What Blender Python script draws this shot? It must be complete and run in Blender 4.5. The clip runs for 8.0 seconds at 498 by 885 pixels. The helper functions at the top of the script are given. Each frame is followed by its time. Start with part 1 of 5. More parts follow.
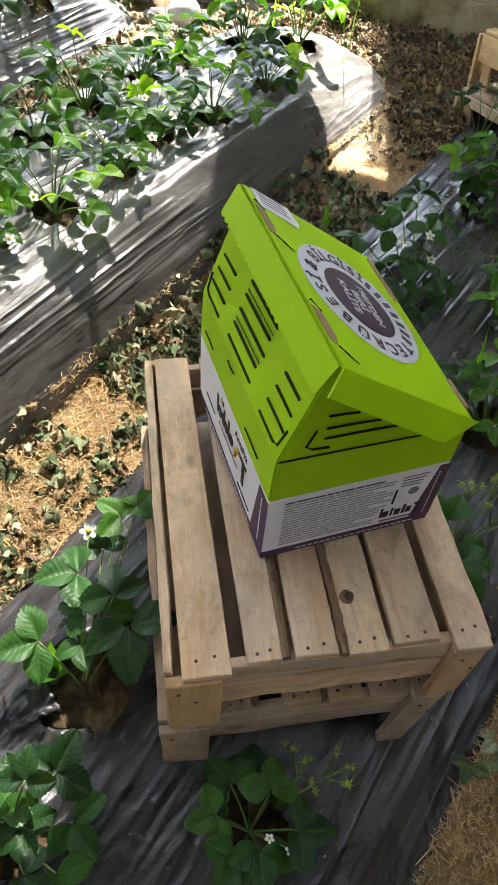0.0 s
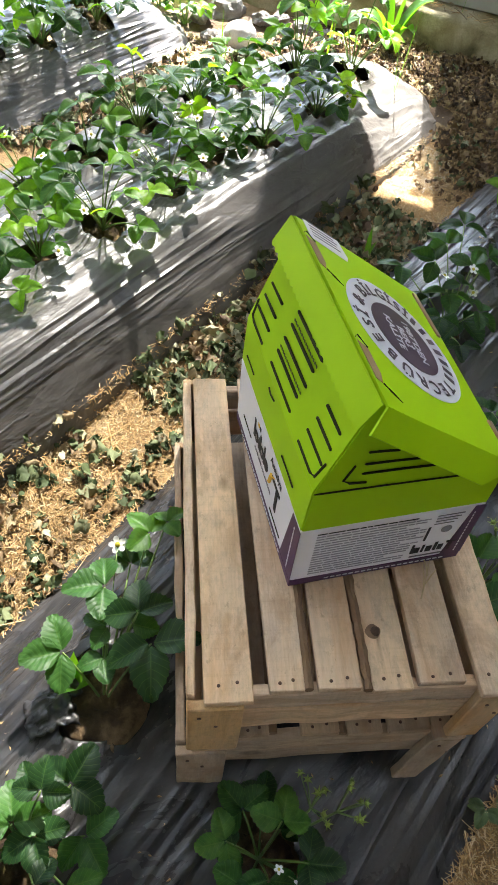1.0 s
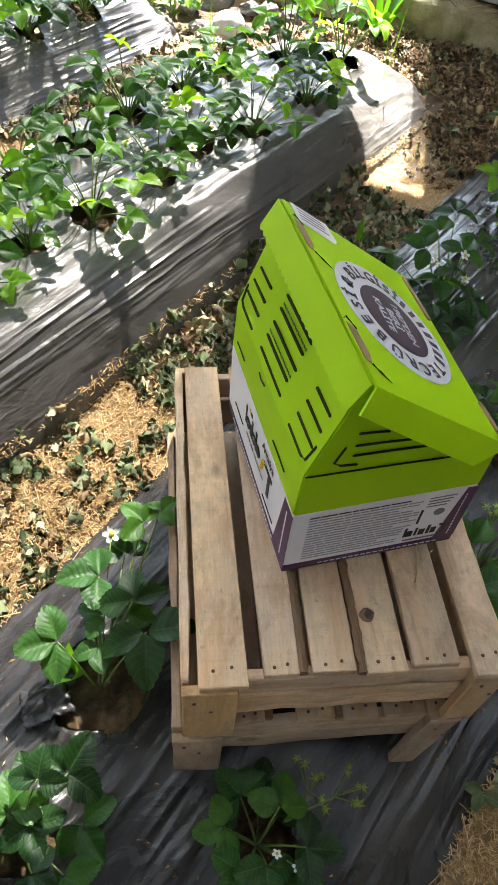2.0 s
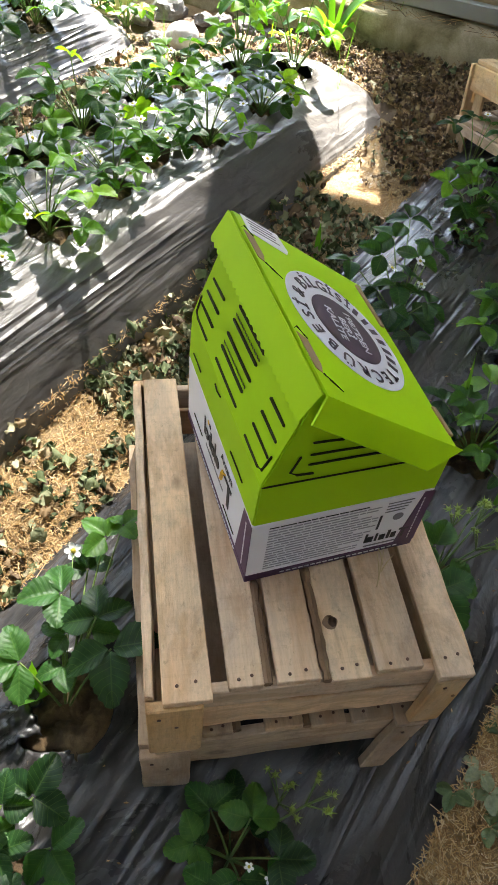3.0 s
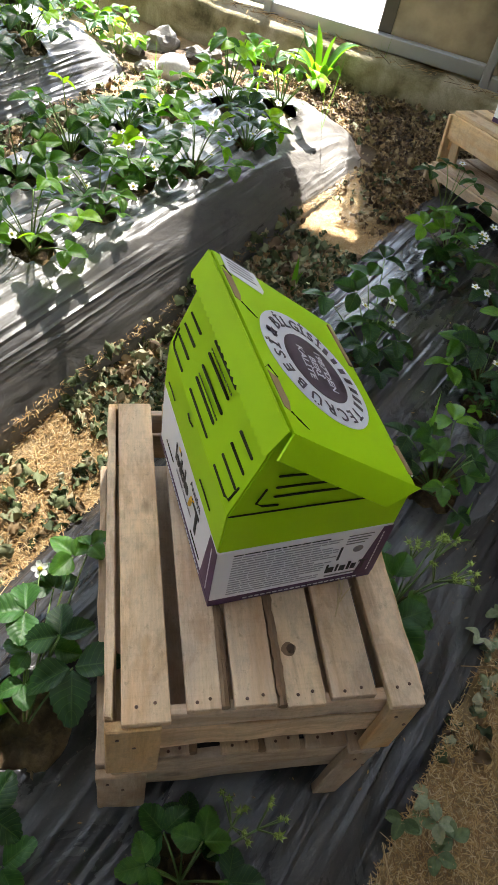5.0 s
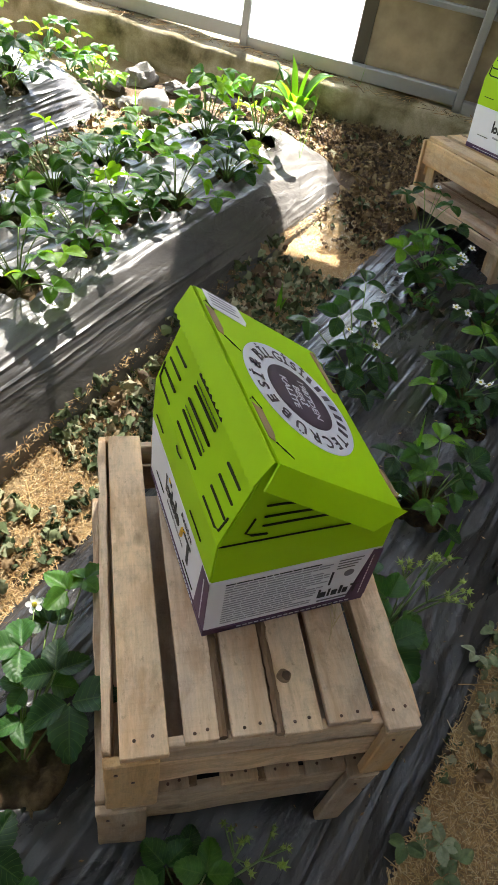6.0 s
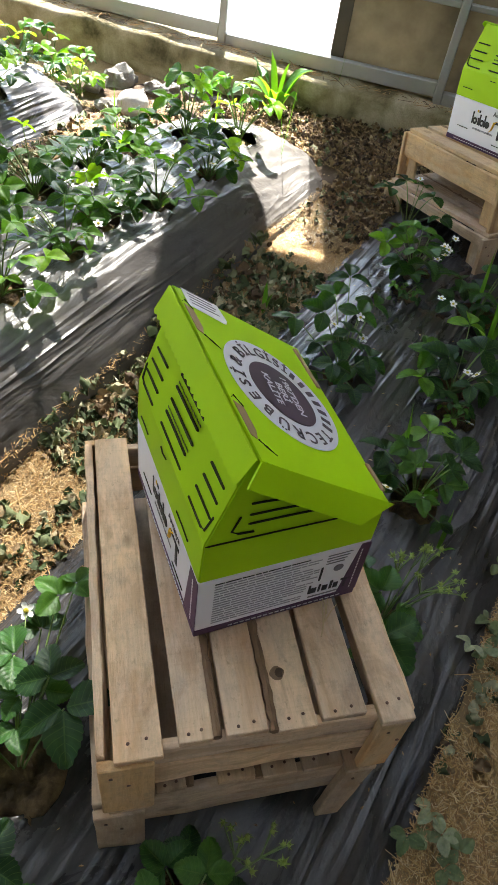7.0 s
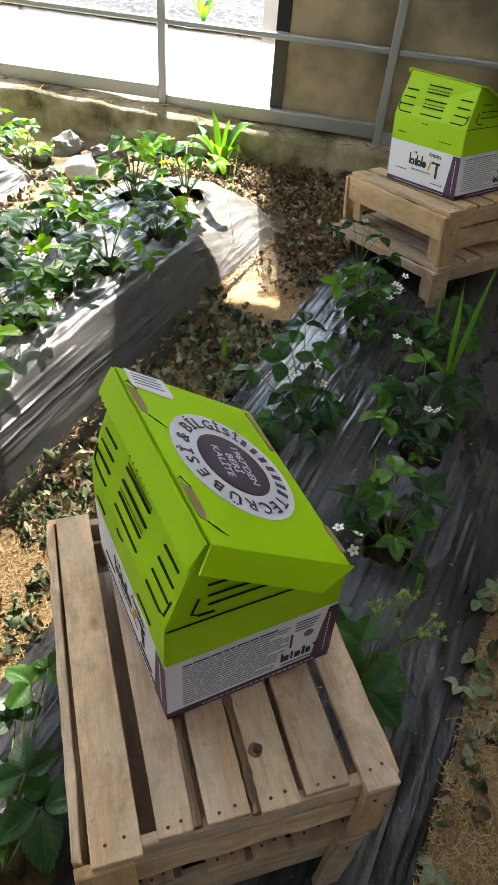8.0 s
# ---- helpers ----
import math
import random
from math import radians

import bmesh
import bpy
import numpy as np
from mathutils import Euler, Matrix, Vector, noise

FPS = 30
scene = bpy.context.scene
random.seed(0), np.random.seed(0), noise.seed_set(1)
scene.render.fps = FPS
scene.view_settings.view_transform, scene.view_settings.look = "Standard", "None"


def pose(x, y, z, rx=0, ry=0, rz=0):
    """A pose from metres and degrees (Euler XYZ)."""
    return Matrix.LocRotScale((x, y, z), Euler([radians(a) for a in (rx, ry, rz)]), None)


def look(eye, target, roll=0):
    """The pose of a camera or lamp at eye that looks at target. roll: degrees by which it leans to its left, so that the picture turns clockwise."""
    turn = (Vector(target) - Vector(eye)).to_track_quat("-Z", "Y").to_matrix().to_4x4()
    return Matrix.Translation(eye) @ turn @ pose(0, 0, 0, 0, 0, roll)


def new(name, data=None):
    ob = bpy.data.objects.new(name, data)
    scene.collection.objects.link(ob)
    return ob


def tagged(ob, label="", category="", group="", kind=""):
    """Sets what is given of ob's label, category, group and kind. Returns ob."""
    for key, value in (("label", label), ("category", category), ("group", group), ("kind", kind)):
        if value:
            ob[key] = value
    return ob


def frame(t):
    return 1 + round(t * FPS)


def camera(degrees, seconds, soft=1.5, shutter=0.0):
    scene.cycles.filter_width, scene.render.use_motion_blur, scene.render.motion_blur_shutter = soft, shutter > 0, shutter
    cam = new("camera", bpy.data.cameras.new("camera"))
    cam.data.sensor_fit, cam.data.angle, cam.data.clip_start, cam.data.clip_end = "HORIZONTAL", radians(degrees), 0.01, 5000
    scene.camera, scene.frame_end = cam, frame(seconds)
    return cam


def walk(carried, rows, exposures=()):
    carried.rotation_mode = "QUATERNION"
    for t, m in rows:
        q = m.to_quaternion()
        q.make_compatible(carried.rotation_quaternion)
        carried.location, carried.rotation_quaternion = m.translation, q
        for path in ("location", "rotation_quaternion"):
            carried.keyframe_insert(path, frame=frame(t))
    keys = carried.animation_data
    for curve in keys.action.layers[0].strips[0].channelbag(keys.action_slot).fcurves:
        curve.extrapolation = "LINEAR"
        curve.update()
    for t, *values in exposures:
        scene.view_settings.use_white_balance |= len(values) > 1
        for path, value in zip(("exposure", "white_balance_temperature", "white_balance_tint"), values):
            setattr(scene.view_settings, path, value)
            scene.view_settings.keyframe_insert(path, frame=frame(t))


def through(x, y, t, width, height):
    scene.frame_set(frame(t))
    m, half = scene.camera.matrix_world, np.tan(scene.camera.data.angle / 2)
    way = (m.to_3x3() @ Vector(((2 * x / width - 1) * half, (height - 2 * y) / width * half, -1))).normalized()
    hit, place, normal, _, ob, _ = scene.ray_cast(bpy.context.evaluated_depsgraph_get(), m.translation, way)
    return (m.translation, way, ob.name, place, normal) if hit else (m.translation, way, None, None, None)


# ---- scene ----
cam = camera(41.3, 8.0)
LEVEL = pose(0, 0, 0.15, -4.5, 0, 0)
PATH = [
    (0, (-0.007, -0.28, 0.963), (0.268, 0.976, -0.569), 5.4),
    (0.5, (-0.021, -0.265, 0.965), (0.214, 1.003, -0.563), 6.9),
    (1, (-0.022, -0.269, 0.976), (0.182, 1.026, -0.535), 6.5),
    (1.2, (-0.021, -0.268, 0.972), (0.195, 1.024, -0.538), 7.3),
    (2.3, (-0.013, -0.28, 0.967), (0.201, 1.002, -0.553), 5.6),
    (2.5, (-0.011, -0.279, 0.97), (0.225, 1.01, -0.541), 6.3),
    (3, (0.002, -0.275, 0.971), (0.301, 1.014, -0.528), 6.9),
    (3.5, (0.017, -0.272, 0.982), (0.382, 1.031, -0.491), 7.7),
    (4, (0.038, -0.271, 1.002), (0.468, 1.059, -0.429), 9.9),
    (4.5, (0.007, -0.285, 0.996), (0.399, 1.03, -0.458), 12.4),
    (4.7, (0.0, -0.287, 0.997), (0.379, 1.027, -0.462), 12.3),
    (5.8, (0.003, -0.288, 1.019), (0.414, 1.086, -0.376), 9.8),
    (6, (0.004, -0.29, 1.02), (0.411, 1.079, -0.38), 10.0),
    (6.5, (0.001, -0.293, 1.02), (0.405, 1.076, -0.381), 10.1),
    (7, (0.018, -0.291, 1.02), (0.438, 1.071, -0.382), 8.4),
    (7.5, (0.024, -0.286, 1.028), (0.47, 1.072, -0.371), 8.7),
    (8, (0.062, -0.266, 1.053), (0.54, 1.157, -0.268), 4.0),
]
walk(cam, [(t, LEVEL @ look(eye, target, roll)) for t, eye, target, roll in PATH], [(0, 3.2), (0.5, 3.36), (2.5, 3.32), (4.0, 3.3), (4.5, 3.2), (7.0, 3.06), (8, 3.06)])

# ---- light ----
SUN_EL, SUN_AZ = radians(48), math.atan2(0.25, 0.968)
world = bpy.data.worlds.new("world")
scene.world = world
world.use_nodes = True
wn = world.node_tree.nodes
sky = wn.new("ShaderNodeTexSky")
sky.sky_type, sky.sun_disc, sky.sun_elevation, sky.sun_rotation = "NISHITA", False, SUN_EL, SUN_AZ
wn["Background"].inputs["Strength"].default_value = 0.12
world.node_tree.links.new(sky.outputs["Color"], wn["Background"].inputs["Color"])
sun_data = bpy.data.lights.new("sun", "SUN")
sun_data.energy, sun_data.angle, sun_data.color = 5.0, radians(0.6), (1.0, 0.95, 0.87)
sun = new("sun", sun_data)
TO_SUN = Vector((math.cos(SUN_EL) * math.sin(SUN_AZ), math.cos(SUN_EL) * math.cos(SUN_AZ), math.sin(SUN_EL)))
sun.matrix_world = look(tuple(TO_SUN * 20), (0, 0, 0))


# ---- materials ----
def nodes_of(name):
    m = bpy.data.materials.new(name)
    m.use_nodes = True
    return m, m.node_tree.nodes, m.node_tree.links, m.node_tree.nodes["Principled BSDF"]


def ramp(nt, source, stops):
    r = nt.nodes.new("ShaderNodeValToRGB")
    while len(r.color_ramp.elements) < len(stops):
        r.color_ramp.elements.new(0.5)
    for e, (p, c) in zip(r.color_ramp.elements, stops):
        e.position = p
        e.color = (*c, 1) if len(c) == 3 else c
    nt.links.new(source, r.inputs["Fac"])
    return r.outputs["Color"]


def coords(nt, stretch=(1, 1, 1), vary=True):
    """Object coordinates, shifted from object to object, stretched."""
    tc, mp = nt.nodes.new("ShaderNodeTexCoord"), nt.nodes.new("ShaderNodeMapping")
    mp.inputs["Scale"].default_value = stretch
    nt.links.new(tc.outputs["Object"], mp.inputs["Vector"])
    if vary:
        info, mul = nt.nodes.new("ShaderNodeObjectInfo"), nt.nodes.new("ShaderNodeMath")
        mul.operation, mul.inputs[1].default_value = "MULTIPLY", 37.0
        nt.links.new(info.outputs["Random"], mul.inputs[0])
        nt.links.new(mul.outputs[0], mp.inputs["Location"])
    return mp.outputs["Vector"]


def noise_tex(nt, vec, scale, detail=5, rough=0.6, distort=0.0):
    n = nt.nodes.new("ShaderNodeTexNoise")
    n.inputs["Scale"].default_value, n.inputs["Detail"].default_value = scale, detail
    n.inputs["Roughness"].default_value, n.inputs["Distortion"].default_value = rough, distort
    nt.links.new(vec, n.inputs["Vector"])
    return n.outputs["Fac"]


def mix(nt, fac, a, b, mode="MIX"):
    m = nt.nodes.new("ShaderNodeMix")
    m.data_type, m.blend_type = "RGBA", mode
    for s, v in ((m.inputs[0], fac), (m.inputs[6], a), (m.inputs[7], b)):
        if isinstance(v, bpy.types.NodeSocket):
            nt.links.new(v, s)
        else:
            s.default_value = v if isinstance(v, (int, float)) else (*v, 1)
    return m.outputs[2]


def bump(nt, bsdf, height, strength, distance=0.01):
    b = nt.nodes.new("ShaderNodeBump")
    b.inputs["Strength"].default_value, b.inputs["Distance"].default_value = strength, distance
    nt.links.new(height, b.inputs["Height"])
    nt.links.new(b.outputs["Normal"], bsdf.inputs["Normal"])
    return b


def plain(name, colour, rough=0.5, grain=0.08, scale=60, metal=0.0, relief=0.05, stretch=(1, 1, 1)):
    """A surface of one colour with light and dark drift at two scales and fine relief."""
    m, n, l, b = nodes_of(name)
    nt = m.node_tree
    v = coords(nt, stretch)
    big, small = noise_tex(nt, v, scale * 0.12, 4), noise_tex(nt, v, scale, 6)
    dark = tuple(max(0, c * (1 - 2 * grain)) for c in colour)
    light = tuple(min(1, c * (1 + grain)) for c in colour)
    c = mix(nt, big, dark, light)
    c = mix(nt, 0.35, c, mix(nt, small, dark, light))
    l.new(c, b.inputs["Base Color"])
    b.inputs["Roughness"].default_value, b.inputs["Metallic"].default_value = rough, metal
    bump(nt, b, small, relief, 0.004)
    return m


def wood_material(name, pale, dark, grey, along=1):
    """Sawn wood; along: the axis of the grain."""
    m, n, l, b = nodes_of(name)
    nt = m.node_tree

    def grain_way(across, lengthways):
        return tuple(lengthways if k == along else across for k in range(3))

    v = coords(nt, grain_way(60, 4))
    fibre = noise_tex(nt, v, 1.6, 8, 0.65, 0.12)
    v2 = coords(nt, grain_way(9, 3.2))
    blotch = noise_tex(nt, v2, 1.5, 5, 0.6, 0.15)
    fine = noise_tex(nt, coords(nt, grain_way(200, 22)), 2.0, 4)
    c = ramp(nt, fibre, [(0.22, dark), (0.5, pale)])
    dirt = noise_tex(nt, coords(nt, grain_way(24, 15)), 1.4, 8, 0.8, 0.25)
    c = mix(nt, ramp(nt, blotch, [(0.40, (0, 0, 0)), (0.60, (0.9, 0.9, 0.9))]), c, grey)
    stain = noise_tex(nt, coords(nt, grain_way(16, 7)), 1.1, 6, 0.65, 0.6)
    c = mix(nt, ramp(nt, stain, [(0.50, (0, 0, 0)), (0.58, (0.5, 0.5, 0.5)), (0.75, (0.75, 0.75, 0.75))]), c, tuple(x * 0.95 for x in dark))
    c = mix(nt, 0.25, c, ramp(nt, fine, [(0.3, tuple(x * 0.55 for x in pale)), (0.7, pale)]))
    knots = nt.nodes.new("ShaderNodeTexVoronoi")
    knots.inputs["Scale"].default_value = 7.5
    l.new(coords(nt, grain_way(1.0, 0.55)), knots.inputs["Vector"])
    spot = ramp(nt, knots.outputs["Distance"], [(0.02, (0.9, 0.9, 0.9)), (0.045, (0.35, 0.35, 0.35)), (0.06, (0.7, 0.7, 0.7)), (0.1, (0, 0, 0))])
    c = mix(nt, spot, c, tuple(x * 0.45 for x in dark))
    c = mix(nt, ramp(nt, dirt, [(0.48, (0, 0, 0)), (0.62, (0.34, 0.34, 0.34)), (0.8, (0.75, 0.75, 0.75))]), c, tuple(x * 0.48 for x in grey))
    warm = noise_tex(nt, coords(nt, grain_way(14, 4)), 1.0, 4, 0.6, 0.5)
    c = mix(nt, ramp(nt, warm, [(0.52, (0, 0, 0)), (0.72, (0.6, 0.6, 0.6))]), c, (dark[0] * 1.25, dark[1] * 1.05, dark[2] * 0.8))
    info = nt.nodes.new("ShaderNodeObjectInfo")
    tone = ramp(nt, info.outputs["Random"], [(0, (0.88, 0.85, 0.84)), (0.5, (1.04, 1.0, 0.97)), (1, (1.14, 1.04, 0.90))])
    c = mix(nt, 1.0, c, tone, "MULTIPLY")
    b.inputs["Roughness"].default_value = 0.72
    saw = noise_tex(nt, coords(nt, grain_way(9, 210)), 1.0, 3, 0.6, 0.3)
    c = mix(nt, 0.22, c, ramp(nt, saw, [(0.3, (0.7, 0.66, 0.62)), (0.5, (1, 1, 1))]), "MULTIPLY")
    specks = noise_tex(nt, coords(nt, grain_way(90, 60)), 1.0, 5, 0.7)
    c = mix(nt, ramp(nt, specks, [(0.60, (0, 0, 0)), (0.72, (0.5, 0.5, 0.5))]), c, tuple(x * 0.6 for x in dark))
    l.new(c, b.inputs["Base Color"])
    add = nt.nodes.new("ShaderNodeMath")
    add.operation, add.inputs[1].default_value = "MULTIPLY_ADD", 0.11
    l.new(saw, add.inputs[0])
    l.new(fibre, add.inputs[2])
    bump(nt, b, add.outputs[0], 0.7, 0.002)
    return m


def film_material(name, dust, fold):
    """Black mulch film: shiny and creased along the row, brown-grey where dust and splashed soil lie; dust, fold: how much of each."""
    m, n, l, b = nodes_of(name)
    nt = m.node_tree

    def calc(op, x, y, z=None):
        k = nt.nodes.new("ShaderNodeMath")
        k.operation = op
        for s, v in zip(k.inputs, (x, y, z)):
            if isinstance(v, bpy.types.NodeSocket):
                l.new(v, s)
            elif v is not None:
                s.default_value = v
        return k.outputs[0]

    def crease(source, sharp):
        """Thin raised lines where the noise crosses its middle."""
        away = calc("ABSOLUTE", calc("SUBTRACT", source, 0.5), None)
        k = calc("SUBTRACT", 1.0, calc("MULTIPLY", away, sharp))
        return calc("MAXIMUM", k, 0.0)

    wide = noise_tex(nt, coords(nt, (2.0, 5.0, 5.0)), 1.3, 6, 0.65, 0.8)
    streak = noise_tex(nt, coords(nt, (1.4, 20, 20)), 1.1, 5, 0.55, 0.8)
    thin = noise_tex(nt, coords(nt, (2.2, 70, 70)), 1.0, 3, 0.5, 0.2)
    scuff = noise_tex(nt, coords(nt, (9, 9, 9)), 1.0, 6, 0.7, 0.3)
    fine = noise_tex(nt, coords(nt, (1, 1, 1)), 130, 4)
    c = ramp(nt, wide, [(0.30, (0.012, 0.0125, 0.015)), (0.43, (0.050, 0.049, 0.050)), (0.58, (0.088, 0.084, 0.081)), (0.75, (0.135, 0.124, 0.113))])
    c = mix(nt, ramp(nt, streak, [(0.44, (0, 0, 0)), (0.70, (0.5, 0.5, 0.5))]), c, (0.16, 0.142, 0.125))
    c = mix(nt, ramp(nt, thin, [(0.52, (0, 0, 0)), (0.7, (0.12, 0.12, 0.12))]), c, (0.12, 0.108, 0.098))
    c = mix(nt, ramp(nt, scuff, [(0.36, (0.75, 0.75, 0.75)), (0.47, (0, 0, 0))]), c, (0.018, 0.018, 0.020))
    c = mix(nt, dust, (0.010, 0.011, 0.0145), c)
    # an even brown-grey lightens the paler copy all over
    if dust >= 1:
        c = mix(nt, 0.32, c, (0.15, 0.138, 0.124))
    specks = ramp(nt, fine, [(0.66, (0, 0, 0)), (0.74, (0.5, 0.5, 0.5))])
    c = mix(nt, specks, c, (0.25, 0.2, 0.14))
    l.new(c, b.inputs["Base Color"])
    l.new(ramp(nt, wide, [(0.30, (0.21, 0.21, 0.21)), (0.6, (0.25 + 0.14 * dust,) * 3)]), b.inputs["Roughness"])
    b.inputs["Specular IOR Level"].default_value = 0.5
    patch = ramp(nt, noise_tex(nt, coords(nt, (2.2, 3.5, 3.5)), 1.0, 3), [(0.42, (0, 0, 0)), (0.62, (1, 1, 1))])
    spare = ramp(nt, noise_tex(nt, coords(nt, (1.1, 6, 6)), 1.3, 3), [(0.46, (0, 0, 0)), (0.6, (1, 1, 1))])
    long_fold = crease(noise_tex(nt, coords(nt, (0.9, 17, 17)), 1.0, 2, 0.5, 0.5), 11.0)
    slant_fold = crease(noise_tex(nt, coords(nt, (7, 10, 10)), 1.0, 3, 0.5, 1.2), 16.0)
    h = calc("MULTIPLY_ADD", streak, 0.45, wide)
    h = calc("MULTIPLY_ADD", calc("MULTIPLY", thin, spare), 0.10, h)
    h = calc("MULTIPLY_ADD", calc("MULTIPLY", long_fold, spare), 0.34 * fold, h)
    h = calc("MULTIPLY_ADD", calc("MULTIPLY", slant_fold, patch), 0.07 * fold, h)
    bump(nt, b, h, 0.6, 0.012)
    return m


def leaf_material(name, tones, through=0.3, rough=0.42, veins=True):
    """A leaf blade; its UV runs across (0.5 is the midrib) and along, and carries the veins."""
    m, n, l, b = nodes_of(name)
    nt = m.node_tree

    def calc(op, x, y):
        k = nt.nodes.new("ShaderNodeMath")
        k.operation = op
        for s, v in zip(k.inputs, (x, y)):
            if isinstance(v, bpy.types.NodeSocket):
                l.new(v, s)
            elif v is not None:
                s.default_value = v
        return k.outputs[0]

    info = nt.nodes.new("ShaderNodeObjectInfo")
    tone = ramp(nt, info.outputs["Random"], tones)
    drift = noise_tex(nt, coords(nt), 3.0, 5)
    c = mix(nt, 1.0, tone, ramp(nt, drift, [(0.35, (0.7, 0.74, 0.7)), (0.68, (1.2, 1.15, 1.1))]), "MULTIPLY")
    height = noise_tex(nt, coords(nt), 22, 3)
    if veins:
        uv = nt.nodes.new("ShaderNodeTexCoord")
        sep = nt.nodes.new("ShaderNodeSeparateXYZ")
        l.new(uv.outputs["UV"], sep.inputs[0])
        side = calc("ABSOLUTE", calc("SUBTRACT", sep.outputs[0], 0.5), None)
        wave = calc("FRACT", calc("SUBTRACT", calc("MULTIPLY", sep.outputs[1], 7.0), calc("MULTIPLY", side, 3.4)), None)
        gap = calc("ABSOLUTE", calc("SUBTRACT", wave, 0.5), None)
        line = calc("MAXIMUM", calc("GREATER_THAN", gap, 0.455), calc("LESS_THAN", side, 0.022))
        c = mix(nt, calc("MULTIPLY", line, 0.16), c, (0.20, 0.34, 0.09))
        height = calc("ADD", calc("MULTIPLY", height, 0.3), calc("MULTIPLY", gap, -1.6))
    l.new(c, b.inputs["Base Color"])
    b.inputs["Roughness"].default_value = rough
    b.inputs["Specular IOR Level"].default_value = 0.3
    bump(nt, b, height, 0.09, 0.05)
    tr, ms = nt.nodes.new("ShaderNodeBsdfTranslucent"), nt.nodes.new("ShaderNodeMixShader")
    l.new(mix(nt, 1.0, c, (3.0, 2.9, 0.45), "MULTIPLY"), tr.inputs["Color"])
    ms.inputs[0].default_value = through
    l.new(b.outputs[0], ms.inputs[1])
    l.new(tr.outputs[0], ms.inputs[2])
    l.new(ms.outputs[0], n["Material Output"].inputs["Surface"])
    return m


def island_material(name, stops, rough=0.8, relief=0.3):
    """For strewn bits in one mesh: each bit takes its own tone."""
    m, n, l, b = nodes_of(name)
    nt = m.node_tree
    geo = nt.nodes.new("ShaderNodeNewGeometry")
    c = ramp(nt, geo.outputs["Random Per Island"], stops)
    fine = noise_tex(nt, coords(nt), 260, 4)
    c = mix(nt, 0.4, c, mix(nt, fine, (0.25, 0.25, 0.25), (1.2, 1.2, 1.2)), "MULTIPLY")
    l.new(c, b.inputs["Base Color"])
    b.inputs["Roughness"].default_value = rough
    bump(nt, b, fine, relief, 0.002)
    return m


def soil_material(name, stops, scale=18, relief=0.9):
    m, n, l, b = nodes_of(name)
    nt = m.node_tree
    v = coords(nt, vary=False)
    big, fine = noise_tex(nt, v, scale * 0.18, 6, 0.6, 0.3), noise_tex(nt, v, scale * 5, 8, 0.7)
    c = ramp(nt, big, stops)
    c = mix(nt, 0.7, c, mix(nt, fine, (0.3, 0.3, 0.3), (1.25, 1.25, 1.25)), "MULTIPLY")
    l.new(c, b.inputs["Base Color"])
    b.inputs["Roughness"].default_value = 0.9
    bump(nt, b, fine, relief, 0.012)
    return m


def sheet_material(name, colour, part, scale=2.0, low=0.6):
    """Milky plastic sheeting that lets light through, scattered."""
    m, n, l, b = nodes_of(name)
    nt = m.node_tree
    b.inputs["Base Color"].default_value = (*colour, 1)
    b.inputs["Roughness"].default_value = 0.5
    tr, ms = nt.nodes.new("ShaderNodeBsdfTranslucent"), nt.nodes.new("ShaderNodeMixShader")
    drift = noise_tex(nt, coords(nt), scale, 5)
    toned = ramp(nt, drift, [(0.36, tuple(x * low for x in colour)), (0.64, colour)])
    l.new(toned, tr.inputs["Color"])
    l.new(toned, b.inputs["Base Color"])
    ms.inputs[0].default_value = part
    l.new(b.outputs[0], ms.inputs[1])
    l.new(tr.outputs[0], ms.inputs[2])
    l.new(ms.outputs[0], n["Material Output"].inputs["Surface"])
    return m


# each wood with its grain along x, y and z
WOOD = [wood_material("crate_wood", (0.82, 0.625, 0.42), (0.43, 0.26, 0.135), (0.60, 0.475, 0.355), k) for k in range(3)]
WOOD_YELLOW = [wood_material("crate_wood_yellow", (0.70, 0.48, 0.24), (0.42, 0.25, 0.1), (0.55, 0.42, 0.27), k) for k in range(3)]
WOOD_OLD = [wood_material("crate_wood_grey", (0.62, 0.47, 0.31), (0.32, 0.21, 0.12), (0.46, 0.37, 0.28), k) for k in range(3)]
KNOT_RIM = plain("knot_rim_wood", (0.27, 0.16, 0.085), 0.7, 0.35, 200, relief=0.4)
KNOT = plain("knot_wood", (0.10, 0.052, 0.026), 0.7, 0.35, 260, relief=0.4)
BARK = plain("bark", (0.29, 0.18, 0.10), 0.9, 0.4, 140, relief=0.7, stretch=(1, 0.2, 1))
NAIL = plain("nail", (0.16, 0.09, 0.06), 0.55, 0.2, 200, metal=0.6)
CARD_GREEN = plain("card_green", (0.41, 0.69, 0.003), 0.55, 0.05, 70, relief=0.04)
CARD_GREEN.node_tree.nodes["Principled BSDF"].inputs["Specular IOR Level"].default_value = 0.22
CARD_WHITE = plain("card_white", (0.86, 0.85, 0.88), 0.45, 0.03, 70, relief=0.03)
CARD_PURPLE = plain("card_purple", (0.085, 0.030, 0.085), 0.45, 0.08, 70)
CARD_BROWN = plain("card_inside", (0.36, 0.24, 0.13), 0.85, 0.12, 120, relief=0.2)
INK = plain("ink", (0.016, 0.015, 0.018), 0.5, 0.1, 80)
INK_GREY = plain("ink_grey", (0.18, 0.17, 0.19), 0.5, 0.1, 80)
INK_PALE = plain("ink_pale", (0.40, 0.39, 0.42), 0.5, 0.1, 80)
INK_GREEN = plain("ink_dark_green", (0.03, 0.07, 0.012), 0.5, 0.1, 80)
INK_YELLOW = plain("ink_yellow", (0.85, 0.5, 0.02), 0.45, 0.05, 80)
